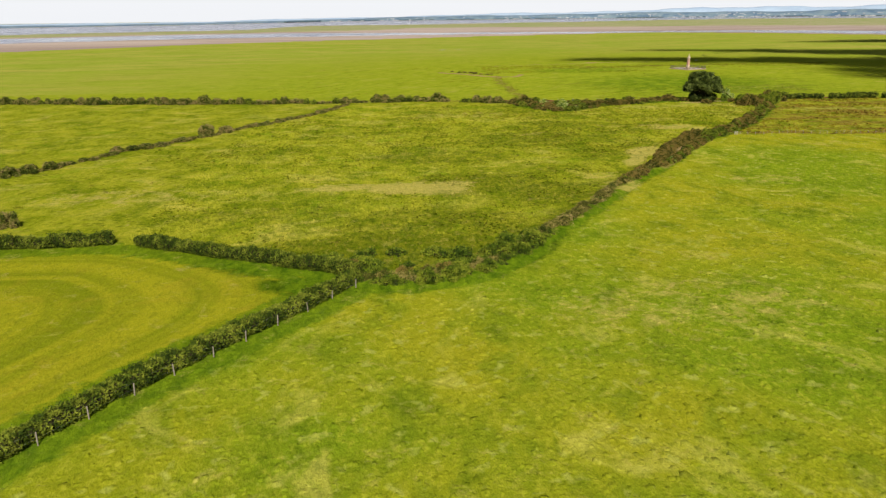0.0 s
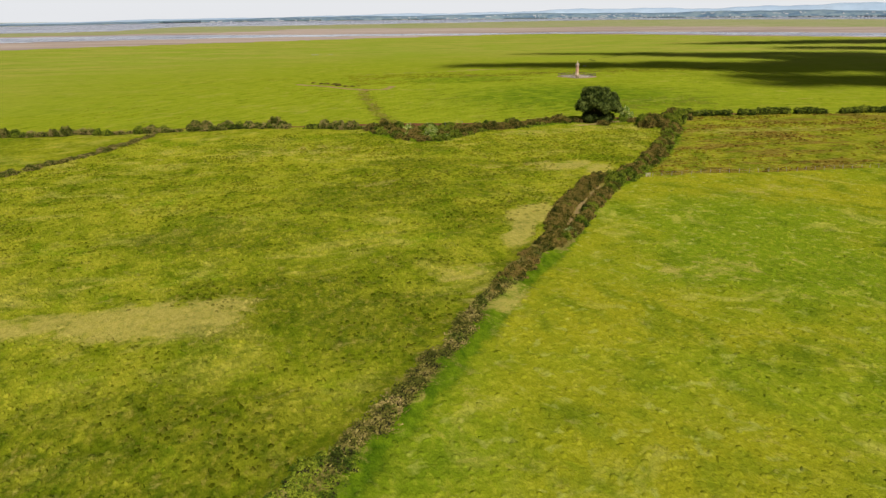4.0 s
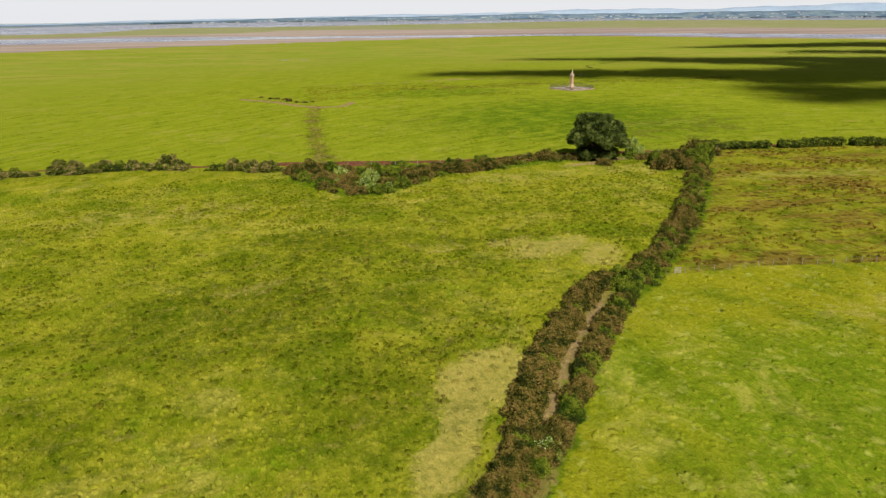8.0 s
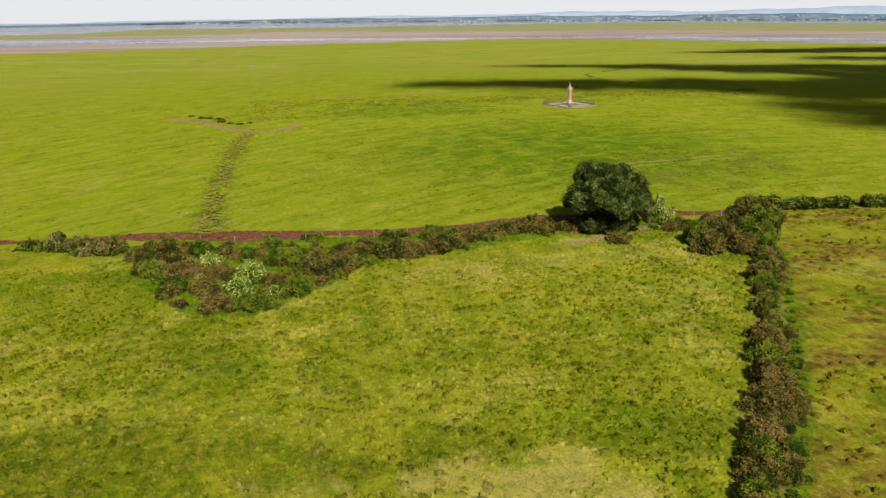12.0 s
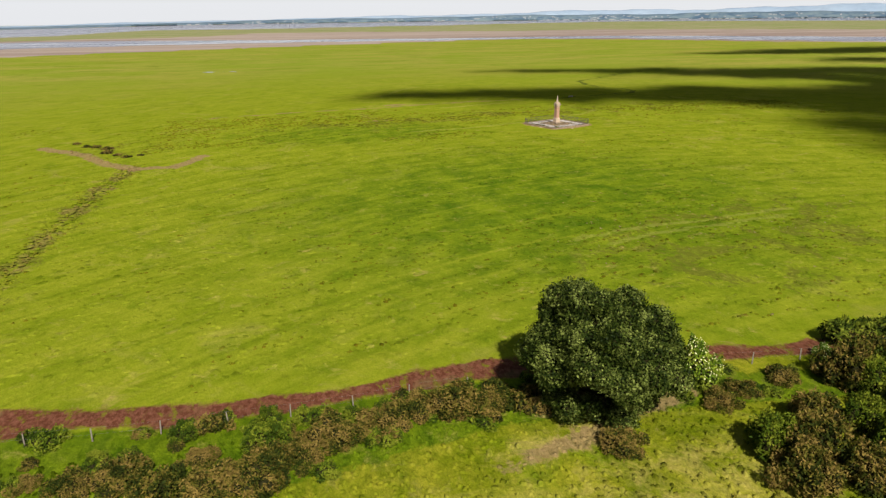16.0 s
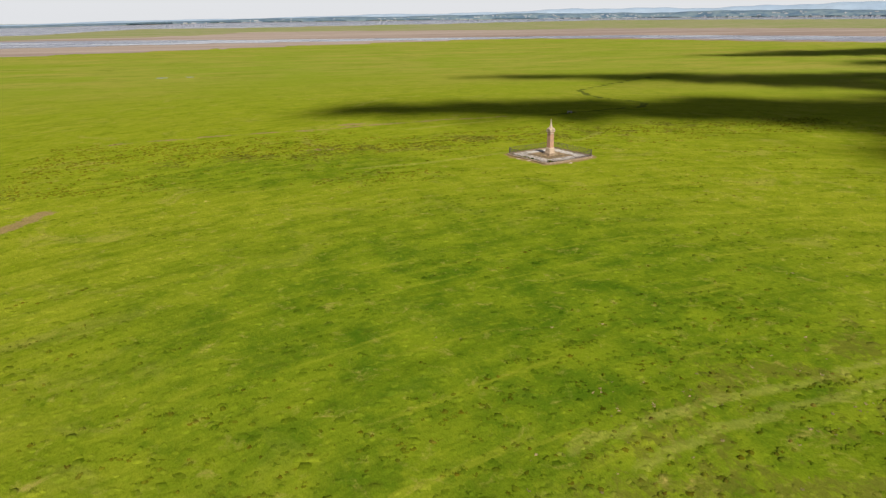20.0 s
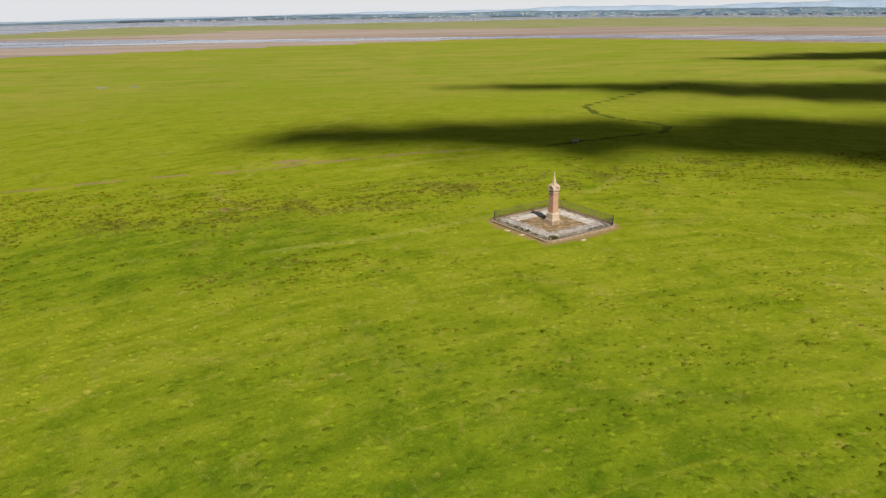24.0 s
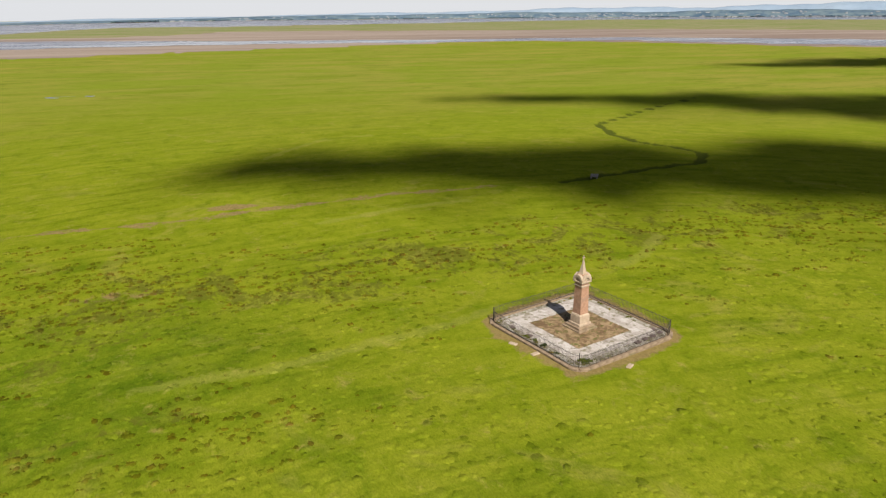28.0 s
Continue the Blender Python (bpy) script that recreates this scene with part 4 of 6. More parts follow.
def far_wood(a, along_deg, h, seed):
    """A belt of trees on the far coast: many small crowns."""
    rng = np.random.default_rng(seed)
    V, F = [], []
    count = max(4, int(along_deg * 26))
    for k in range(count):
        b = a + along_deg * (k + rng.uniform(-0.4, 0.4)) / count
        x, y = hub_polar(b, float(curve(COAST, b)) + rng.uniform(18, 34))
        r = rng.uniform(0.6, 1.1) * h * 0.75
        F.append(BALL_F + len(V) * len(BALL_V))
        V.append(np.array((x, y, r * 0.45)) + BALL_V * np.array((r * 1.1, r * 1.1, r * 0.6)) * (1 + rng.normal(0, 0.08, (len(BALL_V), 1))))
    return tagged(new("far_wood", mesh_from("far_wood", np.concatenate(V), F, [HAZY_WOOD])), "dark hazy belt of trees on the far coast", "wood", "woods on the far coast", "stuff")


for k, (a, w, h) in enumerate(((-9.4, 3.0, 11), (-3.5, 2.2, 9), (0.5, 2.8, 10), (4.5, 2.4, 8), (8.5, 3.0, 10), (12.0, 1.6, 9), (18.6, 3.6, 9), (24, 1.5, 9), (30, 3, 8), (35, 4, 8), (40.5, 3.5, 9), (45, 6, 9), (52, 6, 9), (60, 8, 9))):
    far_wood(a, w, h, 40 + k)


def far_house(w, d, h):
    thing = tagged(new("house"), "small white house on the hazy far coast", "house", "houses on the far coast")
    part("wall", block(w, d, h, 0), HOUSE_WALL, thing)
    bm = bmesh.new()
    v = [bm.verts.new(p) for p in ((-w * 0.54, -d * 0.56, h), (w * 0.54, -d * 0.56, h), (w * 0.54, d * 0.56, h), (-w * 0.54, d * 0.56, h), (-w * 0.54, 0, h * 1.5), (w * 0.54, 0, h * 1.5))]
    for f in ((0, 1, 5, 4), (2, 3, 4, 5), (0, 4, 3), (1, 2, 5), (0, 3, 2, 1)):
        bm.faces.new([v[q] for q in f])
    part("roof", bm, HOUSE_ROOF, thing)
    return thing


rng = np.random.default_rng(11)
small_house, long_house = far_house(9, 7, 4), far_house(18, 9, 4)
house_spots = []
for lo, hi, count in ((-6, 3, 14), (9.5, 11, 5), (16, 17, 5), (22.5, 31, 34), (33, 38, 20), (39, 48, 24)):
    house_spots += [(rng.uniform(lo, hi), rng.uniform(2, 16), 0.0) for _ in range(count)]
for lo, hi, count in ((-1, 6, 10), (9, 20, 22), (21, 36, 44), (36, 50, 30)):
    for _ in range(count):
        a, d = rng.uniform(lo, hi), rng.uniform(0.03, 0.38)
        slope = float(np.interp(d, (0, 0.12, 0.4), (-0.05, 0.35, 0.75)))
        house_spots.append((a, 30 + 160 * d, max(0.0, slope * crest(coast_rise, a, -70, 3) - 0.8)))
for k, (a, away, z) in enumerate(house_spots):
    x, y = hub_polar(a, float(curve(COAST, a)) + away)
    m = Matrix.Translation((x, y, z)) @ Matrix.Rotation(radians(-a + rng.uniform(-25, 25)), 4, "Z")
    kind = long_house if k % 4 == 3 else small_house
    m = m @ Matrix.Diagonal((1, 1, rng.uniform(0.55, 1.0), 1))
    if k in (0, 3):
        kind.matrix_basis = m
    else:
        copy_thing(kind, m)

# ---- clouds overhead, whose shadows lie on the marsh ----
CLOUD = Nodes("white_cloud", 1.0).done((0.85, 0.86, 0.88))
CLOUD_HEIGHT = 1150.0


def cloud(patches, seed):
    """A flat cloud of many puffs; patches are the places (x, y, half length, half depth, turn) that it shades."""
    rng = np.random.default_rng(seed)
    V, F = [], []
    shift = SUN_TO / SUN_TO.z * CLOUD_HEIGHT
    for x, y, rx, ry, turn in patches:
        c, s = math.cos(radians(turn)), math.sin(radians(turn))
        count = int(28 + rx * ry * 0.045)
        for k in range(count):
            a, q = rng.uniform(0, 2 * math.pi), rng.uniform(0, 1) ** 0.6 * 1.08
            q *= 1 + 0.20 * math.sin(3 * a + x) + 0.20 * math.sin(7 * a + y) + 0.12 * math.sin(13 * a)
            u, v = rx * q * math.cos(a), ry * q * math.sin(a)
            r = (1.6 + max(0, 1 - q) * min(rx, ry) * 0.26) * rng.uniform(0.5, 1.5)
            centre = np.array((x + u * c - v * s + shift.x, y + u * s + v * c + shift.y, CLOUD_HEIGHT + rng.uniform(-3, 3)))
            F.append(BALL_F + len(V) * len(BALL_V))
            V.append(centre + BALL_V * np.array((r * 1.6, r, r * 0.6)))
    return tagged(new("cloud", mesh_from("cloud", np.concatenate(V), F, [CLOUD])), "broken flat white cloud high over the marsh", "cloud", "clouds", "structure")


cloud([(122, 394, 20, 13, -10), (146, 391, 32, 24, -12), (182, 376, 40, 29, -14), (226, 360, 44, 36, -16), (246, 318, 26, 26, -20), (222, 288, 26, 22, -30), (206, 260, 18, 16, -40), (250, 258, 40, 34, -25), (300, 262, 50, 40, -15), (286, 335, 46, 50, -18), (330, 350, 60, 60, -15)], 1)
cloud([(212, 482, 34, 13, -12), (258, 464, 44, 24, -14), (300, 430, 56, 34, -14), (362, 412, 56, 42, -12)], 2)
cloud([(395, 582, 40, 18, -12), (460, 580, 70, 40, -14), (550, 570, 100, 56, -10)], 3)
cloud([(430, 484, 50, 30, -14), (485, 455, 70, 38, -10)], 4)

# ---- hedges ----
def section_mesh(name, length, width, height, seed, material, leaf, density, lumpy=0.15):
    """A stretch of hedge: a row of overlapping leafy lumps, broader than round."""
    rng = np.random.default_rng(seed)
    lobes = []
    for k in range(3):
        for side in (-1, 1):
            lobes.append((((k - 1) * length / 3 + rng.uniform(-0.1, 0.1), side * width * 0.2, height * rng.uniform(0.46, 0.56)),
                          (length * 0.27, width * 0.36, height * rng.uniform(0.42, 0.56))))
    P, Nn = lobe_points(lobes, density, rng, lumpy)
    V, F = sprays(P, Nn, leaf, rng)
    return mesh_from(name, V, [F], [material]), core_mesh("woody_core", lobes, rng, SHADED_TWIGS, 0.8)


def hedge(label, line, length, meshes, seed, skip=(), spread=0.15, lo=0.85, hi=1.15, group="field hedges"):
    rng = np.random.default_rng(seed)
    thing = tagged(new("hedge"), label, "hedge", group)
    x0, y0 = line[0]
    thing.location = (x0, y0, gz(x0, y0))
    for x, y, a in along(line, length * 0.86, spread, rng):
        if any(lo_ < x < hi_ for lo_, hi_ in skip):
            continue
        leafy, core = meshes[int(rng.integers(len(meshes)))]
        ob = new("hedge_section", leafy)
        ob.parent = thing
        new("woody_core", core).parent = ob
        k = rng.uniform(lo, hi)
        ob.matrix_basis = Matrix.Translation((x - x0, y - y0, gz(x, y) - gz(x0, y0) - 0.03)) @ Matrix.Rotation(a + (math.pi if rng.uniform() < 0.5 else 0), 4, "Z") @ Matrix.Diagonal((1, k, rng.uniform(lo, hi), 1))
    return thing


thorn = [section_mesh("hedge_section", 2.0, 1.45, 1.3, 60 + k, HAWTHORN, 0.11, 115) for k in range(4)]
low = [section_mesh("hedge_section", 1.6, 1.7, 0.62, 70 + k, (HEATH, HEATH, HEATH, SCRUB)[k], 0.13, 110, 0.40) for k in range(4)]
far_thorn = [section_mesh("hedge_section", 3.0, 2.2, 1.7, 80 + k, HAWTHORN, 0.2, 40) for k in range(3)]
hedge("trimmed hawthorn hedge with a fence beside it", HEDGE_OLD, 2.0, thorn, 1)
hedge("dark green hawthorn hedge curving round the mown field", HEDGE_ARC, 2.0, thorn, 2, skip=((-32.6, -29.6),), lo=0.8, hi=1.2)
hedge("low scrubby bank of heath and dry grass", BANK, 1.6, low, 3, spread=0.4, lo=0.5, hi=1.1)
hedge("thin low scrub and dry grass between the western pastures", HEDGE_SPARSE, 2.6, low, 8, spread=0.7, lo=0.45, hi=1.0)
hedge("dark low hedge along the marsh edge", HEDGE_EAST, 3.0, far_thorn, 4, skip=((133, 135.5), (148, 150), (158, 162)), lo=0.75, hi=1.05)

low_scrub = [section_mesh("hedge_section", 3.0, 1.8, 1.2, 84 + k, (SCRUB, SCRUB, HAWTHORN)[k], 0.19, 40, 0.25) for k in range(3)]
hedge("low dark scrub along the far edge of the pasture", [(38, 199.4), (28, 203.4), (12, 208.4), (-10, 208.2), (-42, 211), (-81, 218), (-117, 224)], 3.0, low_scrub, 6, skip=((20.5, 23.5), (-5.5, -3.5), (-18.5, -16)), spread=0.5, lo=0.45, hi=1.1)

gorse_label = "brown and green gorse bush in the hedgerow"
gorse = [make_bush("gorse_bush", gorse_label, "bush", 3.15, 1.65, 100 + k, GORSE, 0.088, 150) for k in range(6)]
green = [make_bush("hawthorn_bush", "dense green hawthorn bush in the hedgerow", "bush", 2.6, 1.7, 120 + k, GREEN_BUSH, 0.080, 190) for k in range(2)]
scrub = [make_bush("gorse_bush", "dark gorse bush in the far hedgerow", "bush", 3.6, 2.1, 130 + k, SCRUB, 0.14, 75) for k in range(4)]
elder = [make_bush("elder_bush", "pale green elder bush with cream flower heads", "bush", 3.0, 2.1, 140 + k, ELDER, 0.085, 150, 260) for k in range(2)]
bramble = [make_bush("bramble_patch", "low tangle of green brambles and weeds", "bush", 1.9, 0.62, 150 + k, GREEN_BUSH, 0.085, 130) for k in range(3)]
young_gorse = [make_bush("gorse_bush", "small brown and green gorse bush in rank grass", "bush", 1.7, 0.9, 160 + k, GORSE, 0.10, 85) for k in range(4)]
placed = set()


def plant(kinds, x, y, size, tall, rng, group="hedgerow bushes"):
    kind = kinds[int(rng.integers(len(kinds)))]
    got = set_down(kind, x, y, rng.uniform(0, 6.28), size, tall, kind.name not in placed)
    placed.add(kind.name)
    return tagged(got, group=group)


rng = np.random.default_rng(21)
# the broad double row, with a strip of dry grass along its middle
for x, y, a in along(GORSE_WIDE + [(67.6, 134.6)], 1.1):
    full = float(smooth(45.0, 54.0, x))
    for off, size, leafy in ((1.55, rng.uniform(0.80, 1.00), 0.05), (-1.75, rng.uniform(0.64, 0.84), 0.40)):
        off = (off + rng.uniform(-0.2, 0.2)) * (0.4 + 0.6 * full)
        plant(green if rng.uniform() < leafy else gorse, x - off * math.sin(a), y + off * math.cos(a), size * (0.72 + 0.28 * full), rng.uniform(0.7, 1.0), rng)
for x, y, a in along([(46.4, 107.6), (49.2, 111.6)], 1.2):
    plant(gorse if rng.uniform() < 0.6 else bramble, x, y, rng.uniform(0.5, 0.75), rng.uniform(0.8, 1.1), rng)
for x, y, s in ((66.8, 133.6, 0.9), (68.6, 134.8, 1.0), (70.6, 135.8, 1.05), (68.0, 136.4, 0.9)):
    plant(green, x, y, s, 0.9, rng)
for x, y, a in along([(37.4, 98.0), (41.6, 103.4), (46.2, 108.0)], 0.95):
    off = rng.uniform(-0.9, 0.5)
    plant(gorse, x - off * math.sin(a), y + off * math.cos(a), rng.uniform(0.5, 0.75), rng.uniform(0.7, 0.95), rng)
for x, y, a in along([(33.0, 92.4), (38.4, 99.6)], 1.25):
    off = rng.uniform(-0.6, 0.6)
    plant(young_gorse if rng.uniform() < 0.65 else bramble, x - off * math.sin(a), y + off * math.cos(a), rng.uniform(0.6, 1.1), rng.uniform(0.7, 1.0), rng)
for x, y, s, t in ((-7.5, 63.2, 0.7, 0.8), (-5.2, 62.4, 0.6, 0.9), (-2.6, 60.6, 0.7, 0.8), (0.2, 60.0, 0.65, 0.7), (2.4, 60.2, 0.6, 0.7), (4.4, 60.8, 0.65, 0.7), (6.6, 62.0, 0.6, 0.7), (8.2, 63.6, 0.55, 0.7), (10.4, 65.2, 0.5, 0.6), (-10.4, 64.8, 0.6, 0.8), (-13.4, 66.4, 0.6, 0.9)):
    plant(gorse if rng.uniform() < 0.4 else bramble, x, y, s, t, rng)
for x, y, a in along(BANK[:5], 1.5):
    for off, size in ((0.9, rng.uniform(0.8, 1.25)), (-1.0, rng.uniform(0.7, 1.1))):
        off += rng.uniform(-0.4, 0.4)
        plant(bramble if rng.uniform() < 0.75 else green, x - off * math.sin(a), y + off * math.cos(a), size, rng.uniform(0.6, 1.0), rng, "bramble patches")
for k in range(26):
    plant(bramble, rng.uniform(-9, 9), rng.uniform(62.0, 66.5), rng.uniform(0.7, 1.3), rng.uniform(0.6, 1.0), rng, "bramble patches")
for x, y, s, t in ((36.5, 317.5, 0.5, 0.6), (38.6, 316.0, 0.55, 0.6), (41.2, 313.4, 0.6, 0.55), (42.2, 308.0, 0.7, 0.6), (44.4, 305.0, 0.5, 0.5), (46.8, 301.8, 0.5, 0.5), (33.6, 321.6, 0.45, 0.6), (49.2, 303.2, 0.4, 0.5)):
    plant(young_gorse, x, y, s * 2.1, t, rng, "gorse by the cattle pool")
# the single row up to the corner
for x, y, a in along(GORSE_ROW, 1.5):
    off = rng.uniform(-0.35, 0.35)
    plant(gorse if rng.uniform() < 0.82 else green, x - off * math.sin(a), y + off * math.cos(a), rng.uniform(0.66, 0.98), rng.uniform(0.85, 1.15), rng)
    if rng.uniform() < 0.5:
        plant(green if rng.uniform() < 0.5 else gorse, x + 1.3 * math.sin(a), y - 1.3 * math.cos(a), rng.uniform(0.45, 0.7), 0.8, rng)
# the tall clump in the corner and the scrub by the tree
for x, y, s, t in ((103.3, 188.2, 1.15, 1.25), (105.6, 186.8, 1.2, 1.2), (107.2, 184.0, 1.1, 1.1), (108.5, 182.6, 1.1, 1.2), (110.5, 185.5, 1.2, 1.3), (113.5, 188.5, 1.25, 1.45), (112.3, 191.6, 1.1, 1.5),
                   (115.8, 192.5, 1.1, 1.2), (108.2, 189.8, 1.05, 1.1), (103.0, 184.8, 1.1, 1.1), (101.3, 191.5, 0.7, 0.8), (104.0, 192.5, 0.6, 0.8), (107.8, 193.4, 0.7, 0.7), (92.2, 188.6, 0.85, 0.7)):
    low_down = y > 191 or x < 100
    plant(gorse if rng.uniform() < 0.88 else green, x + (0.8 if low_down else -1.6), y - (0 if low_down else 2.2), s * 1.15, t, rng)
for x, y, s, t in ((113.6, 189.8, 1.2, 1.4), (116.8, 192.0, 1.1, 1.2), (109.2, 186.6, 1.1, 1.4), (66.2, 197.0, 0.75, 1.0), (71.7, 197.4, 0.7, 1.2), (77.2, 196.4, 0.65, 1.0), (61.2, 196.2, 0.5, 0.9), (54.8, 184.6, 0.9, 0.8)):
    plant(green, x, y, s, t, rng)
for x, y, s, t in ((46.0, 192.0, 0.85, 1.0), (50.2, 187.0, 1.0, 1.05), (48.9, 183.0, 0.9, 0.95), (52.4, 182.2, 0.6, 0.8), (102.2, 194.6, 1.05, 1.5), (114.6, 195.8, 0.45, 1.1), (43.6, 193.6, 0.5, 0.8), (45.0, 188.8, 0.4, 0.8), (49.6, 110.6, 0.55, 0.8), (112.4, 193.6, 0.45, 1.0)):
    plant(elder, x, y, s, t, rng)
# the scrub belt south of the red track
for x, y, s, t in ((38.5, 196.5, 1.0, 0.9), (41.0, 195.0, 1.15, 1.1), (43.4, 197.0, 0.9, 0.95), (39.8, 191.9, 0.9, 0.75), (43.0, 190.4, 0.9, 0.75), (46.8, 189.2, 0.8, 0.7), (45.4, 185.2, 0.9, 0.7), (47.0, 180.6, 0.95, 0.65),
                   (50.2, 179.8, 0.9, 0.6), (53.2, 185.6, 0.8, 0.7), (57.0, 187.6, 1.1, 0.9), (59.2, 188.4, 0.95, 0.75), (56.0, 190.8, 0.7, 0.6), (60.4, 193.2, 0.8, 0.7), (63.2, 193.4, 0.95, 0.75), (65.8, 190.9, 1.1, 0.85),
                   (68.2, 190.6, 1.1, 0.8), (71.3, 191.2, 1.1, 0.85), (73.6, 192.6, 0.85, 0.7), (67.6, 194.4, 0.8, 0.6), (72.6, 195.2, 0.7, 0.6), (76.2, 194.2, 0.9, 0.75), (79.2, 195.0, 1.0, 0.8), (81.6, 195.6, 0.9, 0.7),
                   (84.2, 195.2, 1.0, 0.8), (86.6, 195.4, 0.85, 0.7), (62.0, 190.0, 0.6, 0.6), (52.6, 193.0, 0.55, 0.5), (48.4, 195.4, 0.6, 0.5), (57.5, 194.8, 0.5, 0.5)):
    plant(gorse if rng.uniform() < 0.9 else green, x, y, s * rng.uniform(1.0, 1.3), t * rng.uniform(0.9, 1.2), rng)
belt = [(37, 192), (44, 180), (50, 177.5), (58, 184), (62, 189), (75, 191), (92, 193.5), (91, 199.0), (76, 198.8), (62, 199.4), (50, 201.8), (38, 203.2)]
count = 0
while count < 95:
    x, y = rng.uniform(36, 93), rng.uniform(177, 199)
    if bool(inside(np.float64(x), np.float64(y), belt)):
        plant(young_gorse if rng.uniform() < 0.85 else green, x, y, rng.uniform(0.55, 1.3), rng.uniform(0.7, 1.1), rng)
        count += 1
count = 0
while count < 75:
    x, y = rng.uniform(36, 93), rng.uniform(177, 203)
    if bool(inside(np.float64(x), np.float64(y), belt)):
        plant(bramble, x, y, rng.uniform(0.6, 1.15), rng.uniform(0.6, 1.2), rng, "bramble patches")
        count += 1
for x, y, a in along(GORSE_ROW, 2.2):
    plant(bramble, x + 1.9 * math.sin(a), y - 1.9 * math.cos(a), rng.uniform(0.4, 0.7), 0.8, rng, "bramble patches")
for k in range(16):
    plant(bramble, rng.uniform(99, 120), rng.uniform(191.5, 195.5), rng.uniform(0.5, 0.9), 0.9, rng, "bramble patches")
# the far hedgerow, thinning to the west
for x, y in ((34.2, 200.2), (31.2, 201.4), (28.0, 203.3), (26.0, 204.2), (18.6, 207.6), (16.4, 208.4), (10.6, 209.6), (8.2, 209.4), (5.4, 209.9), (0.4, 209.6), (-1.6, 209.4), (-8.8, 208.8), (-11.5, 208.2), (-14.0, 208.0),
             (-20.7, 208.0), (-23.0, 208.4), (-29.8, 209.2), (-32.2, 209.4), (-37.5, 210.8), (-40.2, 211.0), (-42.8, 211.2)):
    plant(scrub if rng.uniform() < 0.7 else green, x, y, rng.uniform(0.7, 1.05), rng.uniform(0.85, 1.2), rng)
for x, y, a in along([(-45, 211.5), (-60, 214), (-81, 218), (-117, 224)], 2.7):
    plant(scrub, x + rng.uniform(-0.8, 0.8), y + rng.uniform(-0.8, 0.8), rng.uniform(0.6, 1.15), rng.uniform(0.85, 1.2), rng)
for x, y, a in along([(-117, 224), (-160, 230), (-250, 240)], 4.6):
    plant(scrub, x + rng.uniform(-1, 1), y, rng.uniform(0.9, 1.4), rng.uniform(0.8, 1.1), rng)
for x, y, a in along([(40, 198.6), (28, 203.4), (12, 208.6), (-10, 208.3), (-42, 211)], 2.0):
    if rng.uniform() < 0.7:
        plant(scrub if rng.uniform() < 0.7 else bramble, x + rng.uniform(-1, 1), y + rng.uniform(-0.8, 0.8), rng.uniform(0.3, 0.62), rng.uniform(0.6, 1.2), rng)
# the sparse hedge between the two western pastures
for x, y, s, t in ((-64.2, 114.8, 0.95, 0.75), (-61.8, 117.0, 0.9, 0.75), (-59.4, 120.0, 0.8, 0.8), (-70, 110, 1.0, 0.8), (-67, 112.5, 0.95, 0.8), (-53.2, 134.4, 0.6, 0.9), (-50.6, 136.2, 0.8, 0.6), (-48.6, 138.0, 0.9, 0.55), (-46.4, 140.6, 0.8, 0.5), (-43.4, 145.4, 0.8, 0.5),
                   (-39.9, 152.6, 1.0, 1.15), (-36.7, 157.4, 0.95, 0.7), (-31.3, 165.2, 0.7, 0.6), (-29.0, 168.4, 0.7, 0.6), (-26.4, 171.6, 0.75, 0.55), (-24.0, 174.6, 0.7, 0.55), (-21.6, 178.6, 0.6, 0.5), (-17.6, 186.0, 0.7, 0.6), (-15.0, 191.0, 0.6, 0.6), (-49.0, 83.0, 0.7, 1.3)):
    plant(scrub, x, y, s, t, rng)

# ---- the oak ----
def limb_mesh(name, paths, mat, sides=7):
    V, F = [], []
    for pts in paths:
        base = len(V)
        for p, r in pts:
            V += [(p[0] + r * math.cos(2 * math.pi * k / sides), p[1] + r * math.sin(2 * math.pi * k / sides), p[2]) for k in range(sides)]
        for i in range(len(pts) - 1):
            F += [(base + i * sides + k, base + i * sides + (k + 1) % sides, base + (i + 1) * sides + (k + 1) % sides, base + (i + 1) * sides + k) for k in range(sides)]
    return mesh_from(name, np.array(V), [np.array(F)], [mat])


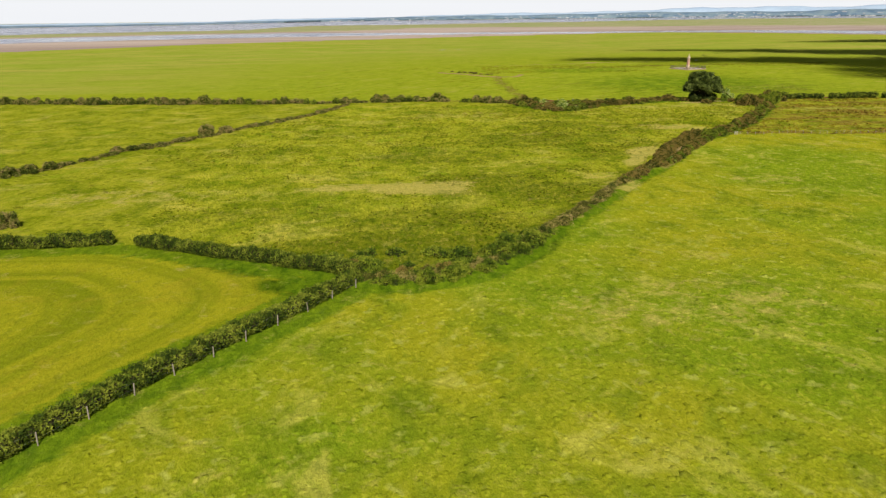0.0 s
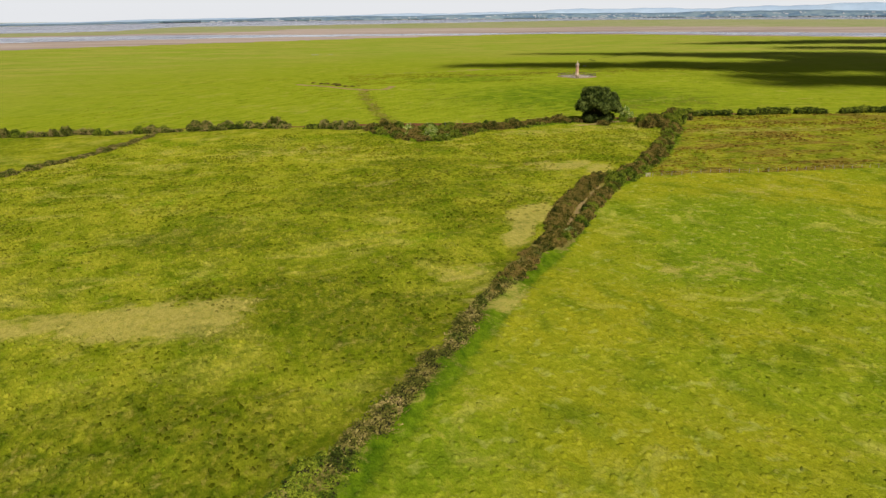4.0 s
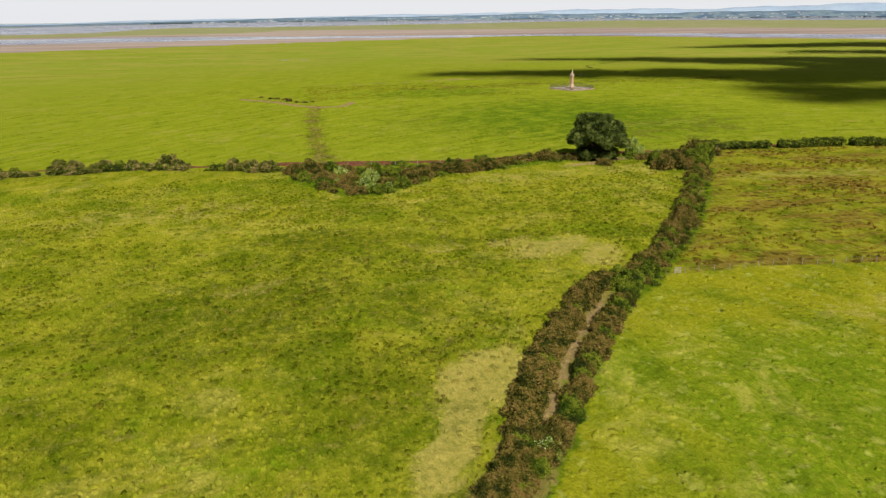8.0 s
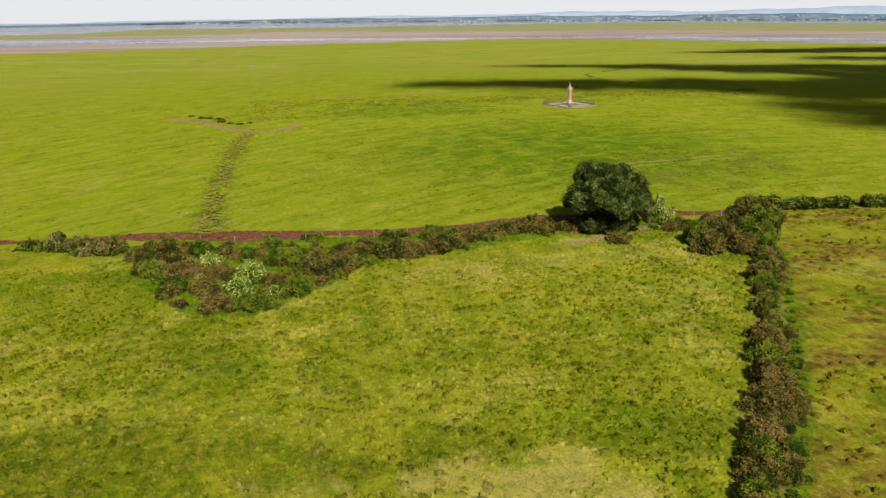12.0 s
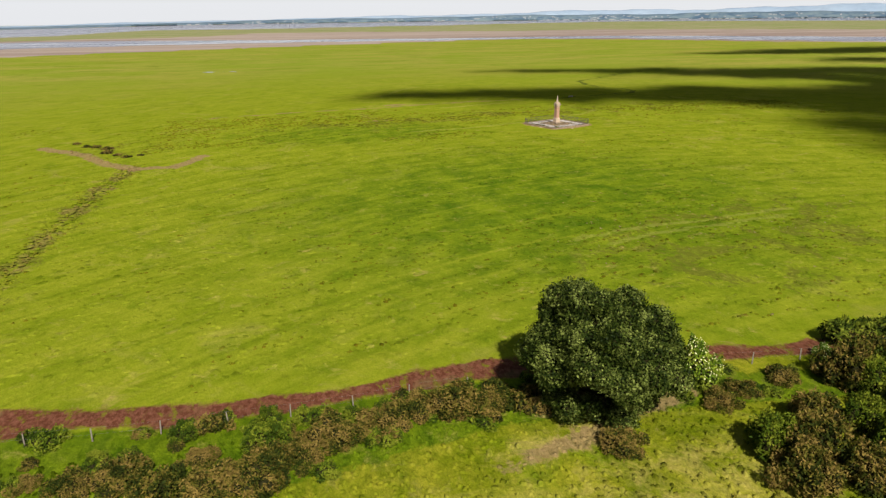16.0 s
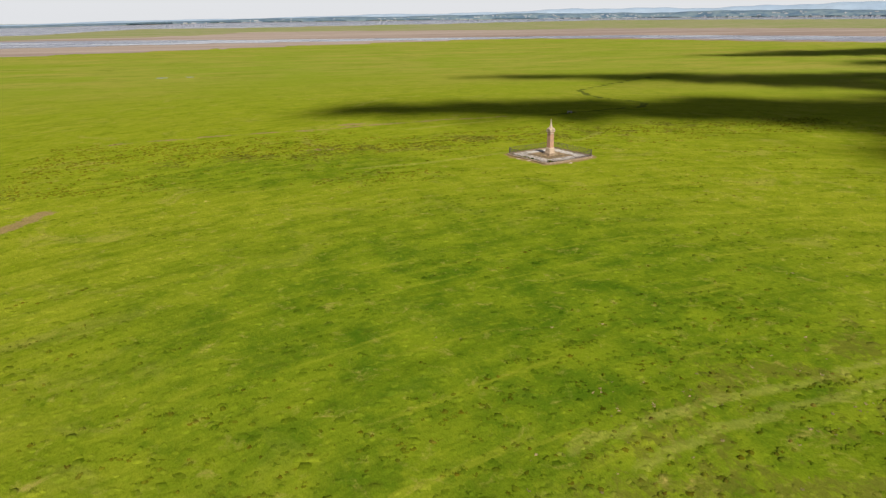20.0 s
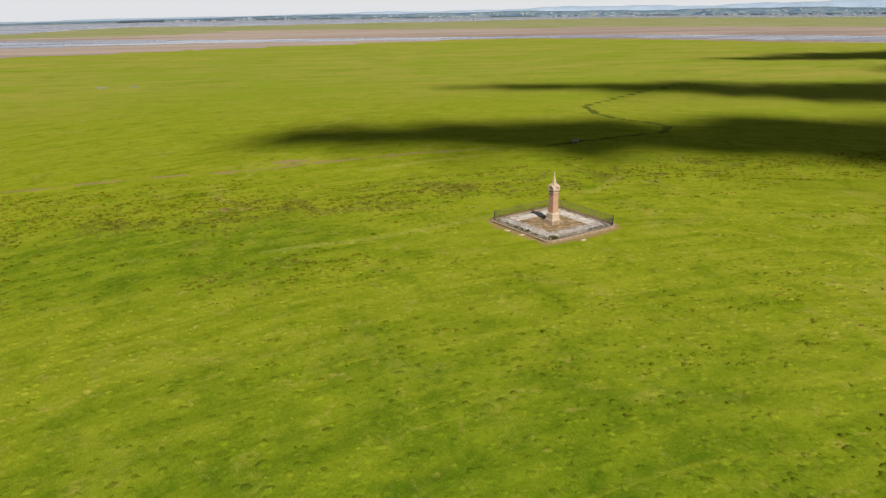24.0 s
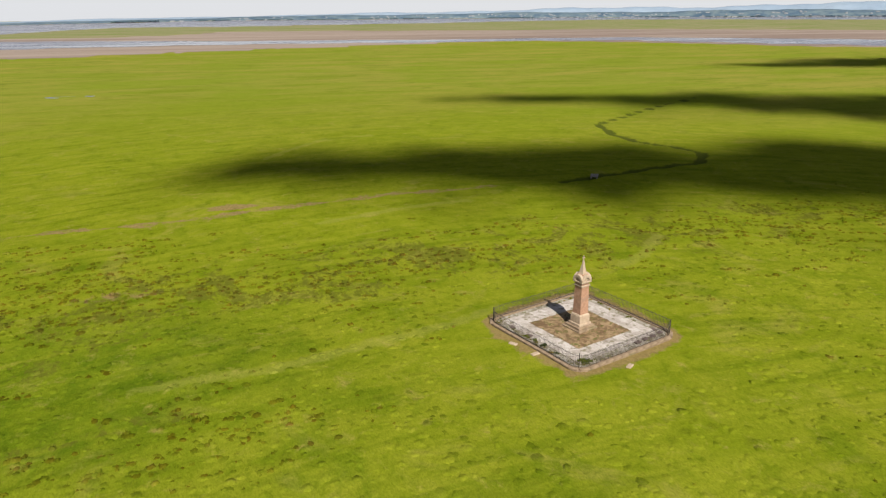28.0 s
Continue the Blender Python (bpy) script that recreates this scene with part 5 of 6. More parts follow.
def oak_tree(x, y):
    rng = np.random.default_rng(77)
    thing = tagged(new("oak_tree"), "broad dark green oak with a dense domed crown", "tree")
    thing.location = (x, y, gz(x, y) - 0.05)
    paths = [[((0, 0, 0), 0.62), ((0.05, 0, 0.5), 0.46), ((0.1, 0.05, 1.6), 0.4), ((0.15, 0.1, 2.6), 0.34)]]
    part_mesh("trunk", limb_mesh("trunk", paths, BARK, 10), thing, "short stout grey-brown trunk")
    limbs, lobes = [], []
    for k in range(13):
        a, up = 2 * math.pi * k / 13 + rng.uniform(-0.2, 0.2), rng.uniform(0.15, 1.0)
        out = 4.4 * math.sqrt(max(0.05, 1 - up * up * 0.8))
        end = np.array((out * math.cos(a), out * math.sin(a), 2.6 + up * 4.6))
        mid_ = end * 0.5 + np.array((0, 0, 0.9))
        limbs.append([((0.1, 0.05, 2.0), 0.24), (tuple(mid_), 0.15), (tuple(end), 0.06)])
    for path in limbs:
        part_mesh("limb", limb_mesh("limb", [path], BARK, 6), thing)
    for k in range(150):
        d = rng.normal(0, 1, 3)
        d /= np.linalg.norm(d)
        d[2] = abs(d[2]) * 1.05 - 0.30
        far_out = rng.uniform(0.80, 1.09)
        bulge = 1 + 0.10 * math.sin(3 * math.atan2(d[1], d[0]) + 1) + 0.08 * math.sin(5 * d[2] + 4 * d[0])
        far_out *= bulge
        c = np.array((d[0] * 4.75 * far_out + 0.2, d[1] * 4.4 * far_out, 4.6 + d[2] * 4.6 * far_out))
        c[2] = max(c[2], 1.3)
        r = rng.uniform(0.35, 1.20)
        lobes.append((tuple(c), (r * 1.1, r * 1.1, r * 0.8)))
    for k in range(12):
        a = 2 * math.pi * k / 12 + rng.uniform(-0.15, 0.15)
        q, r = rng.uniform(2.6, 3.5), rng.uniform(0.7, 1.1)
        lobes.append(((q * math.cos(a), q * 0.95 * math.sin(a), rng.uniform(0.9, 1.7)), (r * 1.1, r * 1.1, r)))
    inner = [((0, 0, 4.4), (5.0, 4.8, 4.8)), ((0, 0, 2.2), (3.0, 2.9, 1.6))]
    P, Nn = lobe_points(lobes, 150, rng, 0.16, 0.4)
    V, F = leaves(P, Nn, 0.088, rng, 0.3, 0.6)
    part_mesh("crown", mesh_from("crown", V, [F], [OAK]), thing, "dense clumps of dark green leaves")
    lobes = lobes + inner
    part_mesh("inner_crown", core_mesh("inner_crown", lobes, rng, SHADED_TWIGS, 0.66), thing, "dark shaded inside of the crown")
    return thing


oak_tree(93.9, 193.5)

# ---- the monument in its railed enclosure ----
MON = Matrix.Translation((*MONUMENT, gz(*MONUMENT))) @ Matrix.Rotation(radians(MON_TURN), 4, "Z")


def rounded_square(half, radius, seg=5):
    out = []
    for k in range(4):
        cx, cy = ((1, 1), (-1, 1), (-1, -1), (1, -1))[k]
        for q in range(seg + 1):
            a = radians(90 * k + 90 * q / seg)
            out.append((cx * (half - radius) + radius * math.cos(a), cy * (half - radius) + radius * math.sin(a)))
    return out


def ring(outer, inner, z0, z1):
    """A flat ring between two outlines of equal count, with an upper face and both sides."""
    bm = bmesh.new()
    n = len(outer)
    rows = [[bm.verts.new((x, y, z)) for x, y in line] for line, z in ((outer, z0), (outer, z1), (inner, z1), (inner, z0))]
    for a, b in zip(rows, rows[1:]):
        for k in range(n):
            bm.faces.new((a[k], a[(k + 1) % n], b[(k + 1) % n], b[k]))
    bmesh.ops.recalc_face_normals(bm, faces=bm.faces)
    return bm


def slab(outline, z0, z1):
    bm = bmesh.new()
    lo, hi = [bm.verts.new((x, y, z0)) for x, y in outline], [bm.verts.new((x, y, z1)) for x, y in outline]
    bm.faces.new(hi)
    for k in range(len(outline)):
        bm.faces.new((lo[k], lo[(k + 1) % len(lo)], hi[(k + 1) % len(lo)], hi[k]))
    bmesh.ops.recalc_face_normals(bm, faces=bm.faces)
    return bm


enclosure = tagged(new("enclosure"), "square stone kerb and grey paving round the monument", "enclosure")
enclosure.matrix_basis = MON
HALF = 6.1
part("foundation", ring(rounded_square(HALF, 1.3), rounded_square(HALF - 0.5, 0.95), -0.3, 0.16), COPING, enclosure, "weathered sandstone footing")
part("lower_paving", slab(rounded_square(HALF - 0.48, 0.95), -0.3, 0.19), RUBBLE, enclosure, "grey rubble and weeds inside the kerb")
part("upper_paving", ring(rounded_square(4.95, 0.05), rounded_square(3.1, 0.05), 0.0, 0.232), RUBBLE, enclosure, "raised border of rubble and dirt")
prng = np.random.default_rng(9)
flag_mesh = bpy.data.meshes.new("paving_slab")
flag = block(0.98, 0.975, 0.05, 0.012)
flag.to_mesh(flag_mesh)
flag.free()
flag_mesh.materials.append(PAVING)
for r0, r1 in ((3.15, 4.02), (4.03, 4.94)):
    count = round((r0 + r1) / 1.15)
    for k in range(4):
        for j in range(count):
            cell = (r0 + r1) / count
            ob = new("paving_slab", flag_mesh)
            ob.parent = enclosure
            ob.matrix_basis = (Matrix.Rotation(k * math.pi / 2, 4, "Z") @ Matrix.Translation((-r1 + (j + 0.5) * cell, -(r0 + r1) / 2, 0.208 + prng.uniform(-0.014, 0.010)))
                               @ Matrix.Rotation(prng.normal(0, 0.012), 4, "X") @ Matrix.Rotation(prng.normal(0, 0.02), 4, "Z") @ Matrix.Diagonal((cell, r1 - r0, 1, 1)))
earth = bmesh.new()
bmesh.ops.create_grid(earth, x_segments=24, y_segments=24, size=3.2)
for v in earth.verts:
    v.co.z = 0.255 + 0.04 * noise.noise(v.co * 1.3) + 0.02 * noise.noise(v.co * 4)
part("earth", earth, INNER_EARTH, enclosure, "trodden brown earth with thin grass")

monument = tagged(new("monument"), "tall red sandstone pillar with a pinnacled cap", "monument")
monument.matrix_basis = MON @ Matrix.Translation((0, 0, 0.2))


def mon_part(name, w, h, z, mat, bevel=0.03, taper=1.0, label=""):
    return part(name, block(w, w, h, bevel, taper, Matrix.Translation((0, 0, z))), mat, monument, label)


mon_part("step", 2.25, 0.20, 0.0, COPING, 0.03)
mon_part("step", 1.85, 0.20, 0.2, COPING, 0.03)
mon_part("plinth_base", 1.42, 0.22, 0.4, PALE_STONE, 0.04)
mon_part("plinth", 1.22, 0.72, 0.62, PALE_STONE, 0.03, 0.97, "pale sandstone plinth")
mon_part("plinth_cap", 1.20, 0.12, 1.34, PALE_STONE, 0.05, 0.85)
mon_part("shaft", 0.96, 2.62, 1.46, SANDSTONE, 0.02, 0.91, "plain tapered red sandstone shaft")
mon_part("collar", 1.02, 0.14, 4.08, PALE_STONE, 0.04)
mon_part("neck", 0.86, 0.22, 4.22, SANDSTONE, 0.02)
mon_part("cornice", 1.16, 0.16, 4.44, PALE_STONE, 0.05)


def gable():
    """One round-topped gable with a sunk arch, facing -y."""
    bm = bmesh.new()
    n = 10
    outer = [(0.56 * math.cos(math.pi * k / n), 0.60 * math.sin(math.pi * k / n)) for k in range(n + 1)]
    inner = [(0.34 * math.cos(math.pi * k / n), 0.36 * math.sin(math.pi * k / n)) for k in range(n + 1)]
    a = [bm.verts.new((x, -0.60, z)) for x, z in outer]
    b = [bm.verts.new((x, -0.60, z)) for x, z in inner]
    c = [bm.verts.new((x * 0.95, -0.44, z * 0.95)) for x, z in inner]
    d = [bm.verts.new((x, -0.20, z)) for x, z in outer]
    for k in range(n):
        bm.faces.new((a[k], a[k + 1], b[k + 1], b[k]))
        bm.faces.new((b[k], b[k + 1], c[k + 1], c[k]))
        bm.faces.new((a[k + 1], a[k], d[k], d[k + 1]))
    bm.faces.new(c)
    bm.faces.new((a[0], b[0], c[0], c[-1], b[-1], a[-1], d[-1], d[0]))
    bmesh.ops.recalc_face_normals(bm, faces=bm.faces)
    return bm


first_gable = part("gable", gable(), PALE_STONE, monument, "round-arched pale gable")
first_gable.matrix_basis = Matrix.Translation((0, 0, 4.6))
for k in (1, 2, 3):
    ob = new("gable", first_gable.data)
    ob.parent = monument
    ob.matrix_basis = Matrix.Translation((0, 0, 4.6)) @ Matrix.Rotation(k * math.pi / 2, 4, "Z")
mon_part("cap_core", 0.86, 0.62, 4.6, SANDSTONE, 0.04, 0.75)
spire = bmesh.new()
levels = ((5.12, 0.34), (5.35, 0.22), (5.7, 0.145), (6.1, 0.09), (6.42, 0.05))
loops = [[spire.verts.new((r * sx, r * sy, z)) for sx, sy in ((1, 1), (-1, 1), (-1, -1), (1, -1))] for z, r in levels]
for p, q in zip(loops, loops[1:]):
    for k in range(4):
        spire.faces.new((p[k], p[(k + 1) % 4], q[(k + 1) % 4], q[k]))
spire.faces.new(loops[-1])
part("pinnacle", spire, PALE_STONE, monument, "slender pale stone pinnacle")
cross = bmesh.new()
for sx, sz, z in ((0.07, 0.5, 6.36), (0.34, 0.07, 6.62)):
    bmesh.ops.create_cube(cross, size=1.0, matrix=Matrix.Translation((0, 0, z + sz / 2)) @ Matrix.Diagonal((sx, 0.07, sz, 1)))
part("finial", cross, PALE_STONE, monument, "small stone cross")

railing = tagged(new("railing"), "thin black iron railing on the stone kerb", "railing")
railing.matrix_basis = MON
line = rounded_square(HALF - 0.27, 1.05, 6)
for z in (0.32, 1.32):
    flat = [(x * (1 - 0.002), y * (1 - 0.002)) for x, y in line]
    part("rail", ring([(x * 1.002, y * 1.002) for x, y in line], flat, z, z + 0.018), IRON, railing)
bar = mesh_from("bar", *(lambda w, h: (np.array([(x, y, z) for z in (0, h) for x, y in ((-w, -w), (w, -w), (w, w), (-w, w))]), [np.array([(0, 1, 5, 4), (1, 2, 6, 5), (2, 3, 7, 6), (3, 0, 4, 7), (4, 5, 6, 7)])]))(0.0115, 1.3), [IRON])
stay = part("corner_post", block(0.06, 0.06, 1.42, 0.008), IRON, railing)
stay.location = (*line[3], 0.15)
for k in (1, 2, 3):
    ob = new("corner_post", stay.data)
    ob.parent, ob.location = railing, (*line[7 * k + 3], 0.15)
for x, y, a in along(line + line[:1], 0.155):
    ob = new("bar", bar)
    ob.parent, ob.location = railing, (x, y, 0.15)

# weeds that have grown up inside the railing
rng = np.random.default_rng(6)
for u, v, size, tall in ((-4.5, -4.95, 0.40, 1.2), (-4.0, -5.1, 0.28, 1.1), (-5.2, -1.0, 0.28, 1.0), (-5.1, 0.2, 0.24, 1.0), (-5.2, 1.2, 0.26, 0.9), (-5.2, -2.6, 0.20, 0.9)):
    spot_ = MON @ Vector((u, v, 0))
    plant(bramble, spot_.x, spot_.y, size, tall, rng, "weeds in the enclosure").location.z += 0.2

# coping stones on the kerb
rng = np.random.default_rng(5)
stone = block(0.86, 0.42, 0.16, 0.035)
coping_mesh = bpy.data.meshes.new("coping_stone")
stone.to_mesh(coping_mesh)
stone.free()
coping_mesh.materials.append(COPING)
for x, y, a in along(rounded_square(HALF - 0.18, 1.15, 6) + [rounded_square(HALF - 0.18, 1.15, 6)[0]], 0.89):
    ob = new("coping_stone", coping_mesh)
    ob.parent = enclosure
    ob.matrix_basis = Matrix.Translation((x, y, 0.13 + rng.uniform(-0.012, 0.012))) @ Matrix.Rotation(a + rng.uniform(-0.02, 0.02), 4, "Z")
for k, (u, v, a) in enumerate(((2.9, -5.05, 4), (3.9, -5.0, -6), (4.95, -4.9, 10), (5.05, -4.2, 70), (1.9, -5.1, 3), (-5.0, 3.4, 80), (-4.9, 1.2, 95))):
    ob = part("dark_slab", block(0.62, 0.36, 0.10, 0.02), DARK_SLAB, enclosure, "dark worn stone slab lying on the paving") if k == 0 else new("dark_slab", first_slab)
    first_slab = ob.data
    ob.parent = enclosure
    ob.matrix_basis = Matrix.Translation((u, v, 0.185)) @ Matrix.Rotation(radians(a), 4, "Z")
for x, y, a in ((137.8, 315.2, -50), (138.9, 312.9, 15), (145.5, 309.0, 40)):
    ob = tagged(new("loose_stone", bpy.data.meshes.new("loose_stone")), "pale flat stone lying in the grass", "stone", "loose stones")
    bm = block(0.75, 0.4, 0.14, 0.05)
    bm.to_mesh(ob.data)
    bm.free()
    ob.data.materials.append(PALE_STONE)
    ob.matrix_basis = Matrix.Translation((x, y, gz(x, y) - 0.05)) @ Matrix.Rotation(radians(a), 4, "Z")

# ---- fences and the gate ----
def post_mesh():
    bm = cylinder(0.045, 0.038, 0.95, 7)
    me = bpy.data.meshes.new("post")
    bm.to_mesh(me)
    bm.free()
    me.materials.append(POST_WOOD)
    return me


POST = post_mesh()


def fence(label, line, gap, wires, seed, offset=0.0):
    rng = np.random.default_rng(seed)
    thing = tagged(new("fence"), label, "fence", "wire fences")
    tall = max(wires) + 0.12
    x0, y0 = line[0]
    thing.location = (x0, y0, gz(x0, y0))
    tops = []
    for x, y, a in along(line, gap, 0.12, rng):
        x, y = x + offset * math.sin(a), y - offset * math.cos(a)
        ob = new("post", POST)
        ob.parent = thing
        ob.matrix_basis = Matrix.Translation((x - x0, y - y0, gz(x, y) - gz(x0, y0) - 0.12)) @ Matrix.Rotation(rng.normal(0, 0.04), 4, "X") @ Matrix.Rotation(rng.normal(0, 0.04), 4, "Y") @ Matrix.Diagonal((tall, tall, tall, 1))
        tops.append((x - x0, y - y0, gz(x, y) - gz(x0, y0)))
    for h in wires:
        V, F = [], []
        for (ax, ay, az), (bx, by, bz) in zip(tops, tops[1:]):
            base = len(V)
            V += [(ax, ay, az + h), (bx, by, bz + h), (bx, by, bz + h + 0.006), (ax, ay, az + h + 0.006), (ax + 0.006, ay + 0.006, az + h), (bx + 0.006, by + 0.006, bz + h)]
            F += [(base, base + 1, base + 2, base + 3), (base + 4, base + 5, base + 2, base + 3), (base, base + 1, base + 5, base + 4)]
        part_mesh("wire", mesh_from("wire", np.array(V), [np.array(F)], [WIRE]), thing)
    return thing


fence("grey wooden posts and wire along the rough ground", FENCE, 1.7, (0.4, 0.7), 1)
fence("weathered posts and wire beside the hawthorn hedge", HEDGE_OLD, 3.4, (0.5, 1.0), 2, 1.0)
fence("thin posts and wire along the red track", [(40, 202.4), (52, 199.8), (62, 198.3), (76, 197.9), (88, 198.2)], 4.2, (0.5, 1.0), 3)
fence("thin posts and wire along the red track", [(104, 196.6), (116, 195.2), (128, 195.0)], 4.2, (0.5, 1.0), 4)

gate = tagged(new("gate"), "small pale wooden hurdle gate beside the gorse", "gate")
gate.matrix_basis = Matrix.Translation((75.0, 136.4, gz(75.0, 136.4))) @ Matrix.Rotation(radians(-4), 4, "Z") @ Matrix.Diagonal((0.8, 0.8, 0.75, 1))
for u in (-0.42, 0.42):
    part("gate_post", block(0.08, 0.08, 1.0, 0.01, 1.0, Matrix.Translation((u, 0, -0.08))), GATE_WOOD, gate)
for z in (0.14, 0.36, 0.58, 0.80):
    part("rail", block(0.9, 0.035, 0.08, 0.008, 1.0, Matrix.Translation((0, -0.06, z))), GATE_WOOD, gate)

bridge = tagged(new("footbridge"), "short plank footbridge over the marsh creek", "bridge")
bridge.matrix_basis = Matrix.Translation((174.0, 371.6, gz(174, 371.6))) @ Matrix.Rotation(radians(60), 4, "Z")
for k in range(9):
    part("plank", block(0.24, 1.3, 0.06, 0.01, 1.0, Matrix.Translation((-1.08 + 0.27 * k, 0, 0.12))), POST_WOOD, bridge)
for v in (-0.5, 0.5):
    part("beam", block(3.2, 0.16, 0.26, 0.02, 1.0, Matrix.Translation((0, v, -0.14))), POST_WOOD, bridge)

# ---- tussocks ----
def tussocks(label, xy, size, material, seed):
    """Low ragged domes of grass, each with an uneven skirt and a few stray blades."""
    rng = np.random.default_rng(seed)
    n, k = len(xy), 7
    s = size * rng.uniform(0.55, 1.5, (n, 1, 1))
    P = np.column_stack([xy, ground_z(xy[:, 0], xy[:, 1]) - 0.04])[:, None, :]
    turn = rng.uniform(0, 6.28, (n, 1)) + np.arange(k)[None, :] * 2 * math.pi / k
    ring = np.stack([np.cos(turn) * 1.15, np.sin(turn) * 0.9, np.zeros_like(turn)], -1)
    up = np.array((0.0, 0.0, 1.0))
    lower = P + ring * s * rng.uniform(0.6, 1.25, (n, k, 1))
    upper = P + ring * s * rng.uniform(0.3, 0.6, (n, k, 1)) + up * s * rng.uniform(0.2, 0.5, (n, k, 1))
    top = P + up * s * rng.uniform(0.35, 0.6, (n, 1, 1))
    b = 8
    spin = rng.uniform(0, 6.28, (n, b))
    way = np.stack([np.cos(spin), np.sin(spin), np.zeros_like(spin)], -1)
    side = np.stack([-np.sin(spin), np.cos(spin), np.zeros_like(spin)], -1) * s * rng.uniform(0.16, 0.30, (n, b, 1))
    root = P + way * s * rng.uniform(0.1, 0.75, (n, b, 1)) + up * s * 0.1
    tip = root + way * s * rng.uniform(0.1, 0.6, (n, b, 1)) + up * s * rng.uniform(0.3, 0.85, (n, b, 1))
    V = np.concatenate([lower, upper, top, root - side, root + side, tip], 1).reshape(-1, 3)
    base = np.arange(n)[:, None, None] * (2 * k + 1 + 3 * b)
    j = np.arange(k)
    j2 = (j + 1) % k
    quads = (base + np.stack([j, j2, j2 + k, j + k], 1)[None]).reshape(-1, 4)
    caps = (base + np.stack([j + k, j2 + k, np.full(k, 2 * k)], 1)[None]).reshape(-1, 3)
    q = np.arange(b) + 2 * k + 1
    blades = (base + np.stack([q, q + b, q + 2 * b], 1)[None]).reshape(-1, 3)
    me = mesh_from("grass_tussocks", V, [quads, np.concatenate([caps, blades])], [material])
    return tagged(new("grass_tussocks", me), label, "grass", kind="stuff")


def scattered(x0, x1, y0, y1, cell, rng):
    """Points on a loose grid, shaken."""
    gx_, gy_ = np.meshgrid(np.arange(x0, x1, cell), np.arange(y0, y1, cell))
    return np.column_stack([gx_.ravel(), gy_.ravel()]) + rng.uniform(-0.55, 0.55, (gx_.size, 2)) * cell


def wild(xy, scale, seed):
    """A smooth patchy field between about -1 and 1."""
    return np.array([noise.fractal(Vector((x * scale, y * scale, seed * 7.3)), 0.8, 2.0, 3) for x, y in xy])


def dashes(xy, most, gap, rng):
    """Every point becomes a short string of tussocks along the marsh ridges."""
    k = rng.integers(1, most + 1, len(xy))
    out = np.repeat(xy, k, 0)
    step_ = rng.normal(0, gap, len(out))
    slope = 0.42 - 0.0076 * (out[:, 0] - 90)
    return out + np.column_stack([step_, step_ * slope]) + rng.normal(0, 0.16, (len(out), 2))


def sward(label, xy, size, height, rank, bleached, seed, brown=0.0, blades=0):
    """Standing tufts of the field's own grass: low ragged domes that carry the ground's marks."""
    rng = np.random.default_rng(seed)
    n, k = len(xy), 6
    w = size * rng.uniform(0.6, 1.5, (n, 1, 1))
    t = height * rng.uniform(0.5, 1.5, (n, 1, 1))
    P = np.column_stack([xy, ground_z(xy[:, 0], xy[:, 1]) - 0.05])[:, None, :]
    turn = rng.uniform(0, 6.28, (n, 1)) + np.arange(k)[None, :] * 2 * math.pi / k
    ring_ = np.stack([np.cos(turn), np.sin(turn), np.zeros_like(turn)], -1)
    up = np.array((0.0, 0.0, 1.0))
    lower = P + ring_ * w * rng.uniform(0.7, 1.3, (n, k, 1))
    upper = P + ring_ * w * rng.uniform(0.25, 0.9, (n, k, 1)) + up * t * rng.uniform(0.3, 1.2, (n, k, 1))
    top = P + up * t * rng.uniform(0.8, 1.1, (n, 1, 1))
    spin = rng.uniform(0, 6.28, (n, blades))
    out = np.stack([np.cos(spin), np.sin(spin), np.zeros_like(spin)], -1)
    half = np.stack([-np.sin(spin), np.cos(spin), np.zeros_like(spin)], -1) * w * rng.uniform(0.15, 0.32, (n, blades, 1))
    root = P + out * w * rng.uniform(0.2, 0.95, (n, blades, 1)) + up * t * 0.2
    tip = root + out * w * rng.uniform(0.1, 0.5, (n, blades, 1)) + up * t * rng.uniform(0.5, 1.2, (n, blades, 1))
    count = 2 * k + 1 + 3 * blades
    base = np.arange(n)[:, None, None] * count
    j = np.arange(k)
    j2 = (j + 1) % k
    quads_ = (base + np.stack([j, j2, j2 + k, j + k], 1)[None]).reshape(-1, 4)
    caps = (base + np.stack([j + k, j2 + k, np.full(k, 2 * k)], 1)[None]).reshape(-1, 3)
    q = np.arange(blades) + 2 * k + 1
    spikes = (base + np.stack([q, q + blades, q + 2 * blades], 1)[None]).reshape(-1, 3)
    me = mesh_from("grass_sward", np.concatenate([lower, upper, top, root - half, root + half, tip], 1).reshape(-1, 3), [quads_, np.concatenate([caps, spikes])], [GROUND])
    me.polygons.foreach_set("use_smooth", np.ones(len(me.polygons), bool))
    values = land(xy[:, 0], xy[:, 1])
    values.update(rank=rank + np.zeros(n), bleached=bleached + np.zeros(n), brown=brown + np.zeros(n))
    foot = np.concatenate([np.full(k, 0.35), np.full(k + 1, 1.0), np.full(3 * blades, 0.8)])
    for name in ("rank", "bleached", "brown"):
        values[name] = (np.asarray(values[name])[:, None] * foot[None, :]).ravel()
    give(me, {name: (v if len(v) == n * count else np.repeat(v, count)) for name, v in values.items()})
    return tagged(new("grass_sward", me), label, "grass", kind="stuff")


